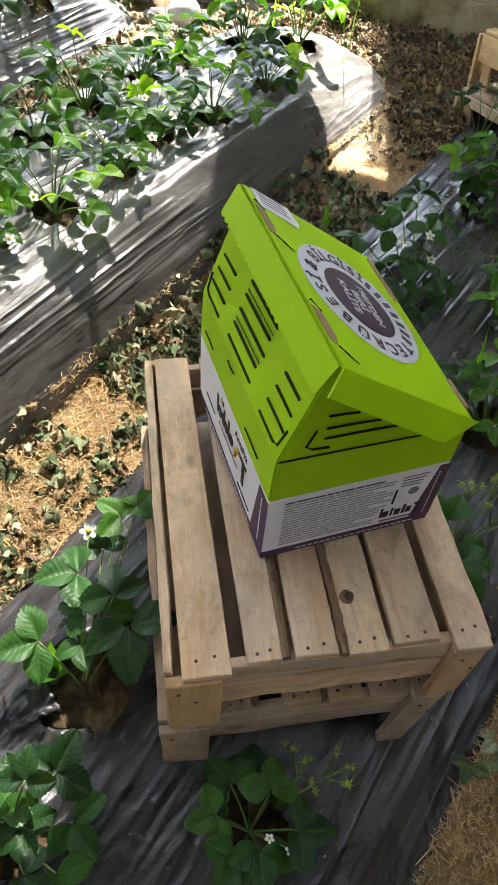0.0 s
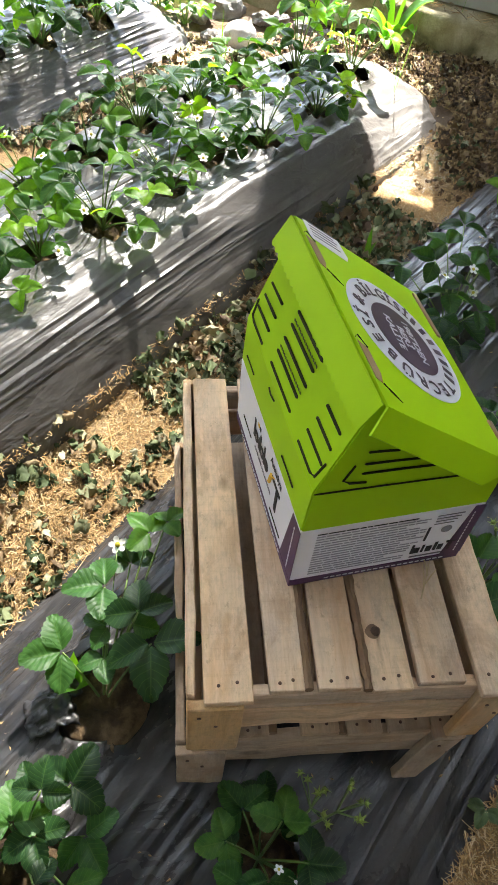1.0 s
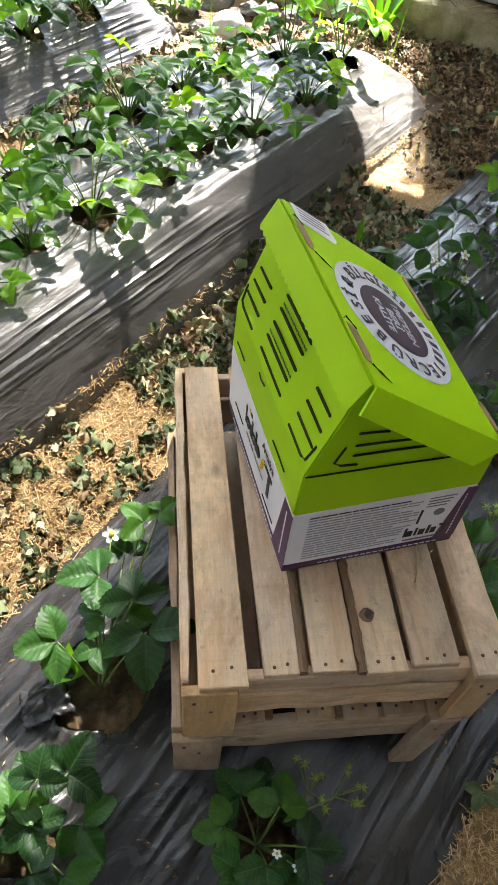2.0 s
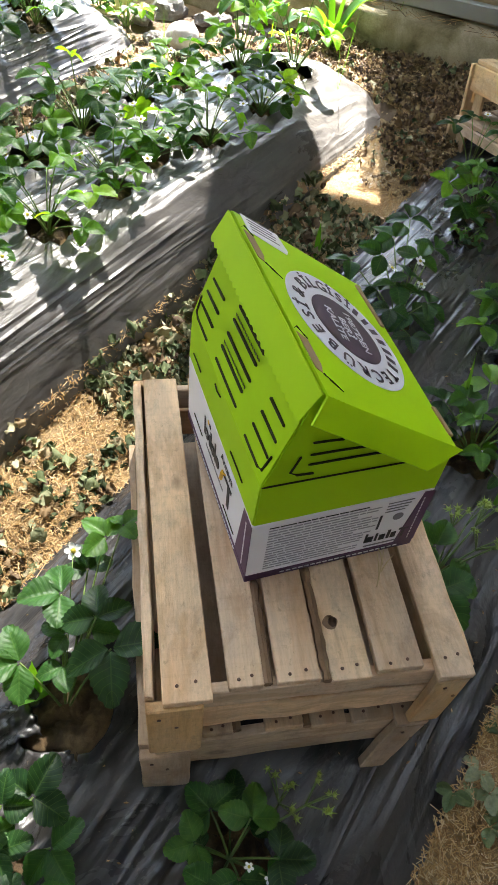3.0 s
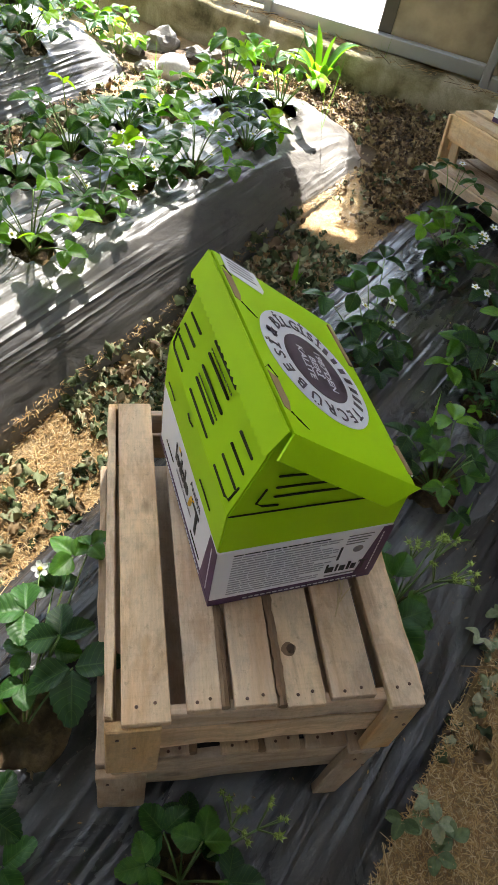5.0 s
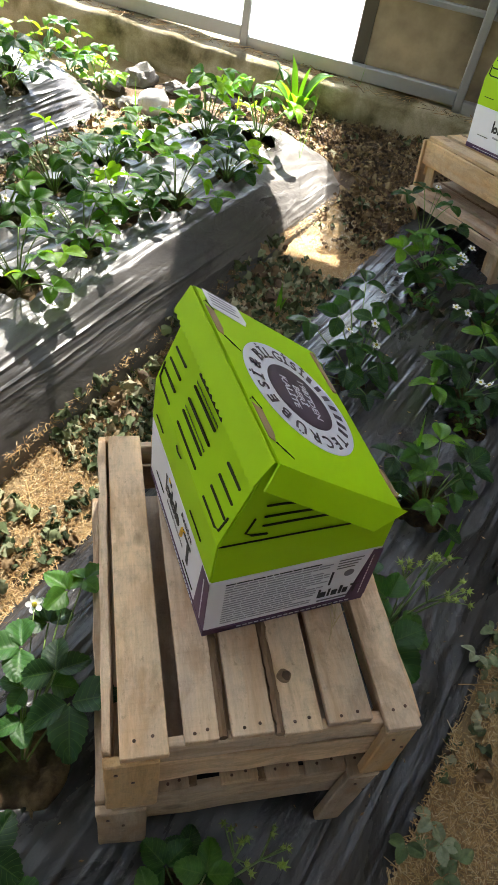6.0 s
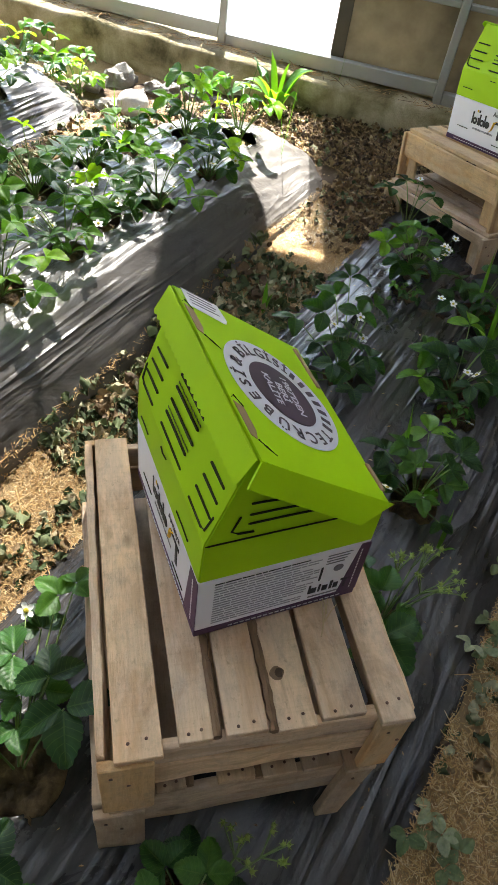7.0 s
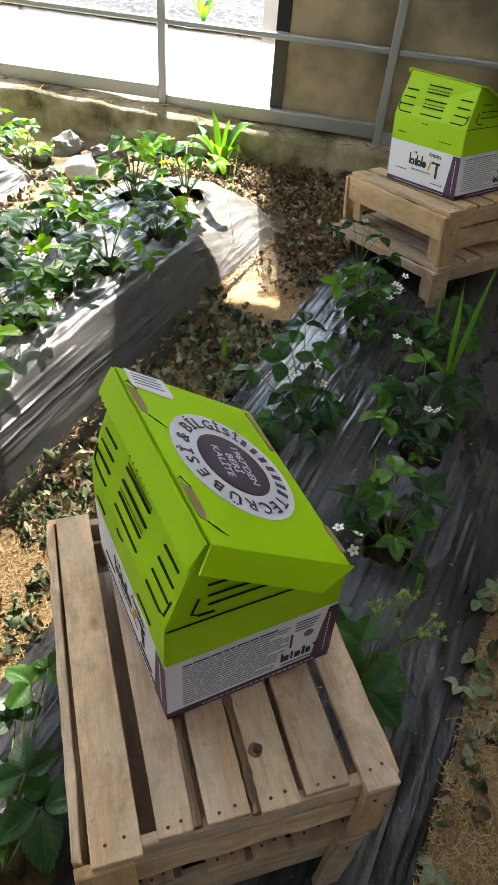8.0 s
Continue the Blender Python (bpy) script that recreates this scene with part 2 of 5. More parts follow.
SLOT = plain("slot_dark", (0.02, 0.03, 0.006), 0.9, 0.1, 80)
DISC = plain("disc_purple", (0.085, 0.055, 0.082), 0.45, 0.06, 80)
RING_WHITE = plain("ring_white", (0.74, 0.74, 0.80), 0.45, 0.03, 80)
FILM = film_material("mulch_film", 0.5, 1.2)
# the same film, paler and browner, for the left and far beds
FILM_PALE = film_material("pale_dusty_mulch_film", 1.0, 1.6)
LEAF = leaf_material("strawberry_leaf", [(0, (0.011, 0.038, 0.013)), (0.5, (0.026, 0.080, 0.021)), (0.8, (0.046, 0.128, 0.023)), (1, (0.12, 0.26, 0.025))], 0.4, 0.42)
LEAF_OLD = leaf_material("strawberry_leaf_old", [(0, (0.014, 0.046, 0.013)), (0.6, (0.036, 0.112, 0.022)), (1, (0.068, 0.172, 0.027))], 0.26, 0.44)
# young leaves, their colour brightened further to stand for sun shining through
LEAF_YOUNG_LIT = leaf_material("young_backlit_leaf", [(0, (0.07, 0.18, 0.022)), (0.6, (0.13, 0.29, 0.03)), (1, (0.21, 0.37, 0.035))], 0.5, 0.42)
LEAF_WEED = leaf_material("weed_leaf", [(0, (0.045, 0.13, 0.018)), (1, (0.10, 0.24, 0.03))], 0.4, 0.45, False)
LEAF_WILTED = leaf_material("wilted_leaf", [(0, (0.08, 0.13, 0.055)), (0.5, (0.19, 0.24, 0.14)), (1, (0.34, 0.37, 0.27))], 0.1, 0.75)
BUD_GREEN = plain("bud_green", (0.30, 0.41, 0.06), 0.5, 0.2, 300)
STALK = plain("stalk", (0.15, 0.24, 0.045), 0.5, 0.2, 60)
PETAL = plain("petal", (0.85, 0.85, 0.8), 0.6, 0.04, 150)
POLLEN = plain("flower_centre", (0.6, 0.5, 0.04), 0.8, 0.2, 300, relief=0.5)
DRY_STEM = plain("dry_stem", (0.6, 0.45, 0.24), 0.7, 0.2, 200)
SOIL = soil_material("bed_soil", [(0.34, (0.07, 0.044, 0.024)), (0.5, (0.21, 0.13, 0.065)), (0.66, (0.52, 0.35, 0.17))], 130, 1.0)
KERB_SOIL = soil_material("kerb_soil", [(0.3, (0.05, 0.03, 0.016)), (0.55, (0.13, 0.08, 0.04)), (0.75, (0.27, 0.17, 0.085))], 30, 1.0)
GROUND = soil_material("path_soil", [(0.25, (0.15, 0.095, 0.052)), (0.48, (0.38, 0.26, 0.125)), (0.7, (0.58, 0.42, 0.22))], 20)
STRAW = island_material("straw", [(0, (0.28, 0.15, 0.055)), (0.4, (0.50, 0.31, 0.12)), (0.75, (0.68, 0.46, 0.205)), (1, (0.78, 0.61, 0.36))])
# sawdust tone raised so that its colour carries the sun patch
SUNLIT_SAWDUST = island_material("sunlit_sawdust", [(0, (0.66, 0.55, 0.37)), (0.4, (0.80, 0.71, 0.53)), (1, (0.90, 0.86, 0.75))])
LITTER = island_material("dry_leaves", [(0, (0.04, 0.06, 0.02)), (0.28, (0.085, 0.12, 0.04)), (0.45, (0.19, 0.22, 0.10)), (0.6, (0.46, 0.44, 0.28)), (0.78, (0.30, 0.20, 0.095)), (1, (0.09, 0.055, 0.03))], 0.75)
LITTER_BROWN = island_material("brown_litter", [(0, (0.045, 0.028, 0.015)), (0.35, (0.115, 0.07, 0.034)), (0.7, (0.25, 0.16, 0.07)), (1, (0.46, 0.34, 0.17))], 0.85)
CONCRETE = soil_material("kerb_concrete", [(0.34, (0.13, 0.11, 0.045)), (0.47, (0.40, 0.335, 0.18)), (0.62, (0.66, 0.57, 0.38))], 34, 1.0)
STONE = soil_material("stone", [(0.3, (0.14, 0.13, 0.12)), (0.7, (0.34, 0.32, 0.29))], 40, 0.8)
STONE_PALE = soil_material("stone_pale", [(0.3, (0.45, 0.44, 0.42)), (0.7, (0.62, 0.61, 0.58))], 20, 0.4)
STEEL = plain("galvanised_steel", (0.42, 0.43, 0.42), 0.5, 0.12, 40, metal=0.55)
PANEL = sheet_material("dusty_panel", (0.46, 0.385, 0.25), 0.10, 3.5, 0.42)
EDGE_BROWN = plain("edge_strip_brown", (0.10, 0.085, 0.06), 0.6, 0.25, 30)
APRON = soil_material("apron_concrete", [(0.3, (0.72, 0.71, 0.68)), (0.7, (0.82, 0.81, 0.79))], 8, 0.2)
GRAVEL = soil_material("gravel", [(0.36, (0.015, 0.015, 0.016)), (0.5, (0.05, 0.05, 0.052)), (0.64, (0.15, 0.15, 0.155))], 130, 1.0)
# for an unseen sheet that holds back light from behind
BACK_DIMMER = sheet_material("back_dimmer", (0.42, 0.43, 0.43), 0.3)
SHEETING = sheet_material("greenhouse_sheeting", (0.785, 0.825, 0.868), 0.36)


def pane_material():
    """Dusty greenhouse plastic: about half the light goes through, tuned to dim the sun."""
    m, n, l, b = nodes_of("half_clear_pane")
    nt = m.node_tree
    b.inputs["Base Color"].default_value = (0.6, 0.58, 0.52, 1)
    b.inputs["Roughness"].default_value = 0.4
    clear, ms = nt.nodes.new("ShaderNodeBsdfTransparent"), nt.nodes.new("ShaderNodeMixShader")
    l.new(ramp(nt, noise_tex(nt, coords(nt), 3.0, 5), [(0.3, (0.48, 0.48, 0.48)), (0.7, (0.62, 0.62, 0.62))]), ms.inputs[0])
    l.new(clear.outputs[0], ms.inputs[1])
    l.new(b.outputs[0], ms.inputs[2])
    l.new(ms.outputs[0], n["Material Output"].inputs["Surface"])
    return m


PANE = pane_material()


# ---- mesh helpers ----
def link(name, mesh, material, parent=None, label="", m=None):
    ob = new(name, mesh)
    if material and not mesh.materials:
        mesh.materials.append(material)
    if parent:
        ob.parent = parent
    if m is not None:
        ob.matrix_basis = m
    return tagged(ob, label)


def part(name, bm, material, parent=None, label="", m=None, smooth=False):
    mesh = bpy.data.meshes.new(name)
    bmesh.ops.recalc_face_normals(bm, faces=bm.faces[:])
    if smooth:
        for f in bm.faces:
            f.smooth = True
    bm.to_mesh(mesh)
    bm.free()
    return link(name, mesh, material, parent, label, m)


def thing(name, label, category, m=None, group="", kind=""):
    ob = new(name)
    ob.empty_display_size = 0.05
    if m is not None:
        ob.matrix_basis = m
    return tagged(ob, label, category, group, kind)


def box_bm(lo, hi, bevel=0.0, rough=0.0, cuts=0):
    """A box with rounded edges; rough: unevenness of a sawn board, in metres."""
    bm = bmesh.new()
    bmesh.ops.create_cube(bm, size=1)
    for v in bm.verts:
        v.co = Vector([lo[i] + (v.co[i] + 0.5) * (hi[i] - lo[i]) for i in range(3)])
    if cuts:
        ax = max(range(3), key=lambda i: hi[i] - lo[i])
        bmesh.ops.subdivide_edges(bm, edges=[e for e in bm.edges if abs(e.verts[0].co[ax] - e.verts[1].co[ax]) > 1e-4], cuts=cuts)
    if rough:
        for v in bm.verts:
            v.co += Vector([random.uniform(-rough, rough) for _ in range(3)])
    if bevel:
        bmesh.ops.bevel(bm, geom=[e for e in bm.edges if e.calc_face_angle(0) > 0.6], offset=bevel, segments=1, affect="EDGES")
    return bm


def prism_bm(outline, depth, bm=None):
    """A closed outline of 3D points, thickened along its normal by depth."""
    bm = bm or bmesh.new()
    pts = [Vector(p) for p in outline]
    nrm = (pts[1] - pts[0]).cross(pts[2] - pts[1]).normalized()
    a, b = [bm.verts.new(p) for p in pts], [bm.verts.new(p + nrm * depth) for p in pts]
    bm.faces.new(a[::-1])
    bm.faces.new(b)
    for i in range(len(pts)):
        j = (i + 1) % len(pts)
        bm.faces.new((a[i], a[j], b[j], b[i]))
    return bm


def tube_bm(points, radii, sides=6, bm=None):
    bm = bm or bmesh.new()
    pts, rings = [Vector(p) for p in points], []
    for i, p in enumerate(pts):
        d = (pts[min(i + 1, len(pts) - 1)] - pts[max(i - 1, 0)]).normalized()
        x = d.orthogonal().normalized()
        y = d.cross(x)
        rings.append([bm.verts.new(p + (x * math.cos(2 * math.pi * k / sides) + y * math.sin(2 * math.pi * k / sides)) * radii[i]) for k in range(sides)])
    for a, b in zip(rings, rings[1:]):
        for k in range(sides):
            bm.faces.new((a[k], a[(k + 1) % sides], b[(k + 1) % sides], b[k]))
    bm.faces.new(rings[0][::-1])
    bm.faces.new(rings[-1])
    return bm


def rock_bm(r, squash=0.75, seed=0, detail=3, rough=0.25):
    bm = bmesh.new()
    bmesh.ops.create_icosphere(bm, subdivisions=detail, radius=1)
    for v in bm.verts:
        q = v.co.normalized()
        k = 1 + rough * noise.noise(q * 1.4 + Vector((seed * 7.1, 0, 0))) + rough * 0.35 * noise.noise(q * 4 + Vector((0, seed * 3.3, 0)))
        v.co = Vector((q.x * r * k, q.y * r * k * 0.9, q.z * r * k * squash))
    return bm


def from_arrays(name, verts, faces, material, smooth=True, uvs=None):
    mesh = bpy.data.meshes.new(name)
    mesh.from_pydata(verts, [], faces)
    if smooth:
        mesh.polygons.foreach_set("use_smooth", [True] * len(mesh.polygons))
    mesh.materials.append(material)
    if uvs:
        layer = mesh.uv_layers.new(name="blade")
        for loop in mesh.loops:
            layer.data[loop.index].uv = uvs[loop.vertex_index]
    return mesh


def word(name, text, size, material, parent, m, label="", depth=0.0002, align="CENTER", bold=0.012):
    cu = bpy.data.curves.new(name, "FONT")
    cu.body, cu.size, cu.align_x, cu.align_y, cu.extrude = text, size, align, "CENTER", depth
    cu.resolution_u, cu.offset = 3, size * bold
    ob = bpy.data.objects.new(name, cu)
    scene.collection.objects.link(ob)
    mesh = bpy.data.meshes.new_from_object(ob)
    bpy.data.objects.remove(ob)
    bpy.data.curves.remove(cu)
    mesh.name = name
    return link(name, mesh, material, parent, label, m)


# ---- plan: the rows run along u, n is across them ----
ROW = radians(47.8)
U, N = Vector((math.cos(ROW), math.sin(ROW))), Vector((-math.sin(ROW), math.cos(ROW)))


def un(x, y):
    return x * U.x + y * U.y, x * N.x + y * N.y


def xy(u, n):
    return u * U.x + n * N.x, u * U.y + n * N.y


def smooth01(t):
    t = min(1.0, max(0.0, t))
    return t * t * (3 - 2 * t)


def kerb_soil(x, y):
    """How far the dark lumpy soil along the kerb shows at a place, 0 to 1."""
    w = x * 0.437 + y * 0.9
    return smooth01((w - 2.02) / 0.22) * smooth01((un(x, y)[0] - 1.55) / 0.2)


def ground_z(x, y):
    u, n = un(x, y)
    z = 0.02 * min(1.5, max(-1.5, u - 0.7)) + 0.05 * min(0.0, max(-0.6, n)) - 0.004
    near = 1 - smooth01((math.hypot(x, y - 1) - 4) / 2)
    z += 0.022 * kerb_soil(x, y) * (noise.noise(Vector((x * 7, y * 7, 31))) + 0.6 * noise.noise(Vector((x * 19, y * 19, 37))))
    return z * near + near * (0.012 * noise.noise(Vector((x * 4, y * 4, 0))) + 0.006 * noise.noise(Vector((x * 14, y * 14, 3))))


# name: u0, u1, n0, n1, height, corner radius
BEDS = {"mid": (-2.6, 2.45, -0.408, 0.425, 0.108, 0.28), "left": (-2.6, 2.2, 0.632, 1.38, 0.178, 0.36), "far": (-2.6, 1.93, 1.585, 2.3, 0.15, 0.25)}


def bed_height(bed, u, n):
    u0, u1, n0, n1, h, r = BEDS[bed]
    cu, cn, hu, hn = (u0 + u1) / 2, (n0 + n1) / 2, (u1 - u0) / 2 - r, (n1 - n0) / 2 - r
    qx, qy = abs(u - cu) - hu, abs(n - cn) - hn
    inside = r - math.hypot(max(qx, 0), max(qy, 0)) - min(max(qx, qy), 0)
    ramp_width = 0.18 + 0.33 * smooth01((u - 1.5) / 0.4) if bed == "left" else 0.2
    k = smooth01(inside / ramp_width * 0.94 + 0.06) if inside > -0.02 else 0
    k = 0.55 * k + 0.45 * min(1, max(0, inside / (ramp_width * 0.95)))
    if bed == "left":
        # steep sides with a rounded shoulder
        k = max(0.0, math.sin(math.pi / 2 * min(1.0, max(0.0, inside / ramp_width)))) ** 0.85
    x, y = xy(u, n)
    # the bed falls away towards the open path, before and beside the front crates
    fall = 0.08 * smooth01((0.25 - n) / 0.5) * (1 - smooth01((u - 0.55) / 0.5)) if bed == "mid" else 0.0
    return ground_z(x, y) * (1 - k) + k * (h - fall + 0.012 * (min(u, 1.1) - 0.3) - 0.05 * max(0.0, u - 1.1) * (bed == "mid")) - (0.02 if inside < 0.012 else 0)


def bed_top(x, y):
    u, n = un(x, y)
    best = ground_z(x, y)
    for b, (u0, u1, n0, n1, h, r) in BEDS.items():
        if u0 < u < u1 and n0 < n < n1:
            best = max(best, bed_height(b, u, n))
    return best


# ---- plants' places: x, y, size, leaves, flowers ----
rng = random.Random(11)
MID_PLANTS = [(-0.14, 0.09), (-0.235, -0.09), (0.085, -0.12), (0.50, 0.265), (0.652, 0.512), (0.575, 0.865), (0.936, 1.314), (1.048, 1.098), (0.848, 0.80), (1.03, 1.60), (0.869, 1.197), (0.815, 0.715)]
LEFT_PLANTS = [(0.372, 1.68), (0.20, 1.51), (0.035, 1.43), (-0.05, 1.28), (-0.20, 1.13), (-0.33, 1.02), (-0.45, 0.90),
               (0.52, 1.97), (0.335, 1.92), (0.16, 1.83), (0.02, 1.72), (-0.13, 1.56), (-0.25, 1.42), (-0.38, 1.26)]
FAR_PLANTS = [(-0.46, 2.12), (-0.3, 2.3), (-0.2, 2.62), (0.0, 2.62), (-0.34, 2.4), (-0.5, 2.25), (-0.1, 2.78), (-0.42, 2.62), (-0.6, 2.0)]

# ---- ground ----
def strewn_axis(fine0, fine1, step, far):
    a = list(np.arange(fine0, fine1 + step / 2, step))
    k, d = [], step
    while fine1 + sum(k) < far:
        d *= 1.5
        k.append(d)
    out = np.cumsum(k)
    return [fine0 - v for v in out[::-1]] + a + [fine1 + v for v in out]


gx, gy = strewn_axis(-1.6, 2.2, 0.025, 60), strewn_axis(-0.9, 3.2, 0.025, 60)
ground = new("ground", from_arrays("ground", [(x, y, ground_z(x, y)) for y in gy for x in gx],
    [(j * len(gx) + i, j * len(gx) + i + 1, (j + 1) * len(gx) + i + 1, (j + 1) * len(gx) + i) for j in range(len(gy) - 1) for i in range(len(gx) - 1)], GROUND))
tagged(ground, "brown soil ground of the greenhouse paths with straw and sawdust", "ground", kind="structure")


sx, sy = np.arange(-0.3, 2.3, 0.014), np.arange(0.95, 2.75, 0.014)
kerb_bed = new("soil_by_kerb", from_arrays("soil_by_kerb", [(x, y, ground_z(x, y) + 0.009 * kerb_soil(x, y) - 0.006 + 0.004 * noise.noise(Vector((x * 9, y * 9, 5))) + 0.005 * noise.noise(Vector((x * 40, y * 40, 8)))) for y in sy for x in sx],
    [(j * len(sx) + i, j * len(sx) + i + 1, (j + 1) * len(sx) + i + 1, (j + 1) * len(sx) + i) for j in range(len(sy) - 1) for i in range(len(sx) - 1)], KERB_SOIL))
tagged(kerb_bed, "dark brown lumpy soil along the kerb wall", "soil", kind="stuff")


# ---- film-covered beds, with torn planting holes ----
def film_bed(name, bed, plants, label, material):
    u0, u1, n0, n1, h, r = BEDS[bed]
    holes = [(*un(x, y), 0.066 if (bed, i) == ("mid", 0) else 0.040 + 0.018 * ((i * 7) % 5) / 4) for i, (x, y) in enumerate(plants)]
    us, ns = np.concatenate([np.arange(u0, -0.6, 0.06), np.arange(-0.6, u1 + 0.001, 0.0135)]), np.linspace(n0, n1, 220 if bed == "mid" else 120)
    verts, hole_at = [], []
    for u in us:
        for n in ns:
            z = bed_height(bed, u, n)
            w = noise.noise(Vector((u * 2.2, n * 38, 1.7))) * 0.0018 + noise.noise(Vector((u * 5 + n * 9, n * 14, 5))) * 0.005
            rg = noise.noise(Vector((u * 1.6 + 3, n * 26, 12)))
            w += 0.0055 * max(0.0, 1 - abs(rg) * 8) * (0.5 + 0.5 * noise.noise(Vector((u * 3, n * 5, 20))))
            pleat = noise.noise(Vector((u * 0.9 + n * 2, n * 34, 33)))
            w += 0.0068 * max(0.0, 1 - abs(pleat) * 8) * smooth01(noise.noise(Vector((u * 2.4, n * 4, 41))) * 2.5 + 0.2)
            w += max(0.0, noise.noise(Vector((u * 7 - n * 16, u * 3 + n * 5, 9))) - 0.15) * 0.012
            edge = min(n - n0, n1 - n, u1 - u)
            w += noise.noise(Vector((u * 20, n * 24, 2))) * 0.0045 * (1 - smooth01(edge / 0.12)) + 0.5 * noise.noise(Vector((u * 40, n * 6, 6))) * 0.006 * (1 - smooth01(edge / 0.08))
            rim, gone, pu, pn = 0.0, False, u, n
            for hu, hn, hr in holes:
                d = math.hypot(u - hu, n - hn)
                if d < hr * 2.6:
                    a = math.atan2(n - hn, u - hu)
                    torn = hr * (1 + 0.28 * noise.noise(Vector((math.cos(a) * 1.3, math.sin(a) * 1.3, hu * 9))) + 0.12 * noise.noise(Vector((math.cos(a) * 4, math.sin(a) * 4, hn * 9))))
                    if d < torn - 0.0145:
                        gone = True
                    elif d < torn:
                        pu, pn = hu + math.cos(a) * torn, hn + math.sin(a) * torn
                    rim += 0.007 * math.sin(a * 9 + hu * 40) * max(0, 1 - abs(d - hr) / (hr * 1.5)) * (0.6 + 0.4 * math.sin(a * 4 + hn * 11))
                    rim += 0.009 * max(0, 1 - abs(d - torn) / (hr * 0.5))
            hole_at.append(gone)
            verts.append((pu, pn, z + w + rim))
    faces = []
    for i in range(len(us) - 1):
        for j in range(len(ns) - 1):
            a = i * len(ns) + j
            quad = (a, a + len(ns), a + len(ns) + 1, a + 1)
            if not any(hole_at[q] for q in quad):
                faces.append(quad)
    ob = new(name, from_arrays(name, verts, faces, material))
    ob.matrix_basis = pose(0, 0, 0, 0, 0, math.degrees(ROW))
    sol = ob.modifiers.new("thickness", "SOLIDIFY")
    sol.thickness, sol.offset = 0.0012, -1
    tagged(ob, label, "mulch film", kind="structure")
    if bed == "mid":
        # torn flaps pushed up at the rim of the largest hole
        for k, (x, y, wide, long, turn) in enumerate(((-0.215, 0.075, 0.07, 0.055, 20), (-0.19, 0.125, 0.05, 0.045, 70))):
            fv, size = [], 14
            for i in range(size + 1):
                for j in range(size + 1):
                    a, c = i / size - 0.5, j / size - 0.5
                    lump = noise.noise(Vector((a * 4, c * 4, k * 3))) * 0.022 + noise.noise(Vector((a * 9, c * 9, k * 5))) * 0.004
                    q = pose(0, 0, 0, 0, 0, turn) @ Vector((a * wide * (1 + 0.3 * noise.noise(Vector((c * 5, k, 2)))), c * long * (1 + 0.4 * noise.noise(Vector((a * 5, k, 7)))), 0))
                    u, n = un(x + q.x, y + q.y)
                    fv.append((u, n, bed_height("mid", u, n) + 0.008 + abs(lump) * 0.8))
            ff = [(i * (size + 1) + j, (i + 1) * (size + 1) + j, (i + 1) * (size + 1) + j + 1, i * (size + 1) + j + 1) for i in range(size) for j in range(size)]
            flap = link("torn_flap", from_arrays("torn_flap", fv, ff, material), None, ob, "crumpled torn flap of black film")
            thick = flap.modifiers.new("thickness", "SOLIDIFY")
            thick.thickness = 0.0012
    for i, (x, y) in enumerate(plants):
        big = 0.085 if (bed, i) == ("mid", 0) else 0.05
        bm = rock_bm(big, 0.26 if big > 0.07 else 0.42, i + h * 50, 4, 0.5)
        for v in bm.verts:
            v.co += Vector((noise.noise(v.co * 60), noise.noise(v.co * 55 + Vector((3, 1, 2))), noise.noise(v.co * 70))) * (0.02 if big > 0.07 else 0.012)
        cr = random.Random(i * 13 + 1)
        for _ in range(330 if big > 0.07 else 70):
            a, d, cs = cr.uniform(0, 6.28), 0.7 * big * math.sqrt(cr.random()), cr.choice((0.003, 0.004, 0.006, 0.009, 0.0125 if big > 0.07 else 0.007)) * (1.3 if big > 0.07 else 1.0)
            made = bmesh.ops.create_icosphere(bm, subdivisions=1, radius=cs)["verts"]
            off = Vector((d * math.cos(a), d * math.sin(a), (0.22 if big > 0.07 else 0.38) * big * (1 - (d / big) ** 2) + cs * 0.3))
            for v in made:
                v.co = v.co * (1 + 0.35 * noise.noise(v.co * 300 + off * 90)) + off
        s = part("soil", bm, SOIL, None, m=pose(x, y, bed_top(x, y) - (0.012 if big > 0.07 else 0.017) - (0.2 if big > 0.07 else 0.38) * big), smooth=big < 0.07)
        tagged(s, "crumbly brown soil in a torn planting hole of the mulch film", "soil", kind="stuff")


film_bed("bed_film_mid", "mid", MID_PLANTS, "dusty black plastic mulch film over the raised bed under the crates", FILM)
film_bed("bed_film_left", "left", LEFT_PLANTS, "sunlit wrinkled black plastic mulch film over a raised bed", FILM_PALE)
film_bed("bed_film_far", "far", FAR_PLANTS, "black plastic mulch film over the bed beside the rubble", FILM_PALE)


# ---- the greenhouse wall ----
WALL = pose(1.005, 2.494, 0, 0, 0, -25.9)

kerb_bm = bmesh.new()
kx = np.arange(-5, 4.01, 0.05)
kerb_rows = []
for x in kx:
    top = 0.148 - 0.036 * x
    prof = [(0.0, -0.2), (-0.004, 0.03), (0.0, top - 0.018), (0.012, top), (0.10, top + 0.012), (0.2, top + 0.01), (0.2, -0.2)]
    kerb_rows.append([kerb_bm.verts.new((x, y + 0.010 * noise.noise(Vector((x * 5, z * 9, y * 9))), z + 0.010 * noise.noise(Vector((x * 7, y * 11, 4))) * (z > 0.05))) for y, z in prof])
for a, b in zip(kerb_rows, kerb_rows[1:]):
    for k in range(len(a) - 1):
        kerb_bm.faces.new((a[k], a[k + 1], b[k + 1], b[k]))
kerb_bm.faces.new(kerb_rows[0])
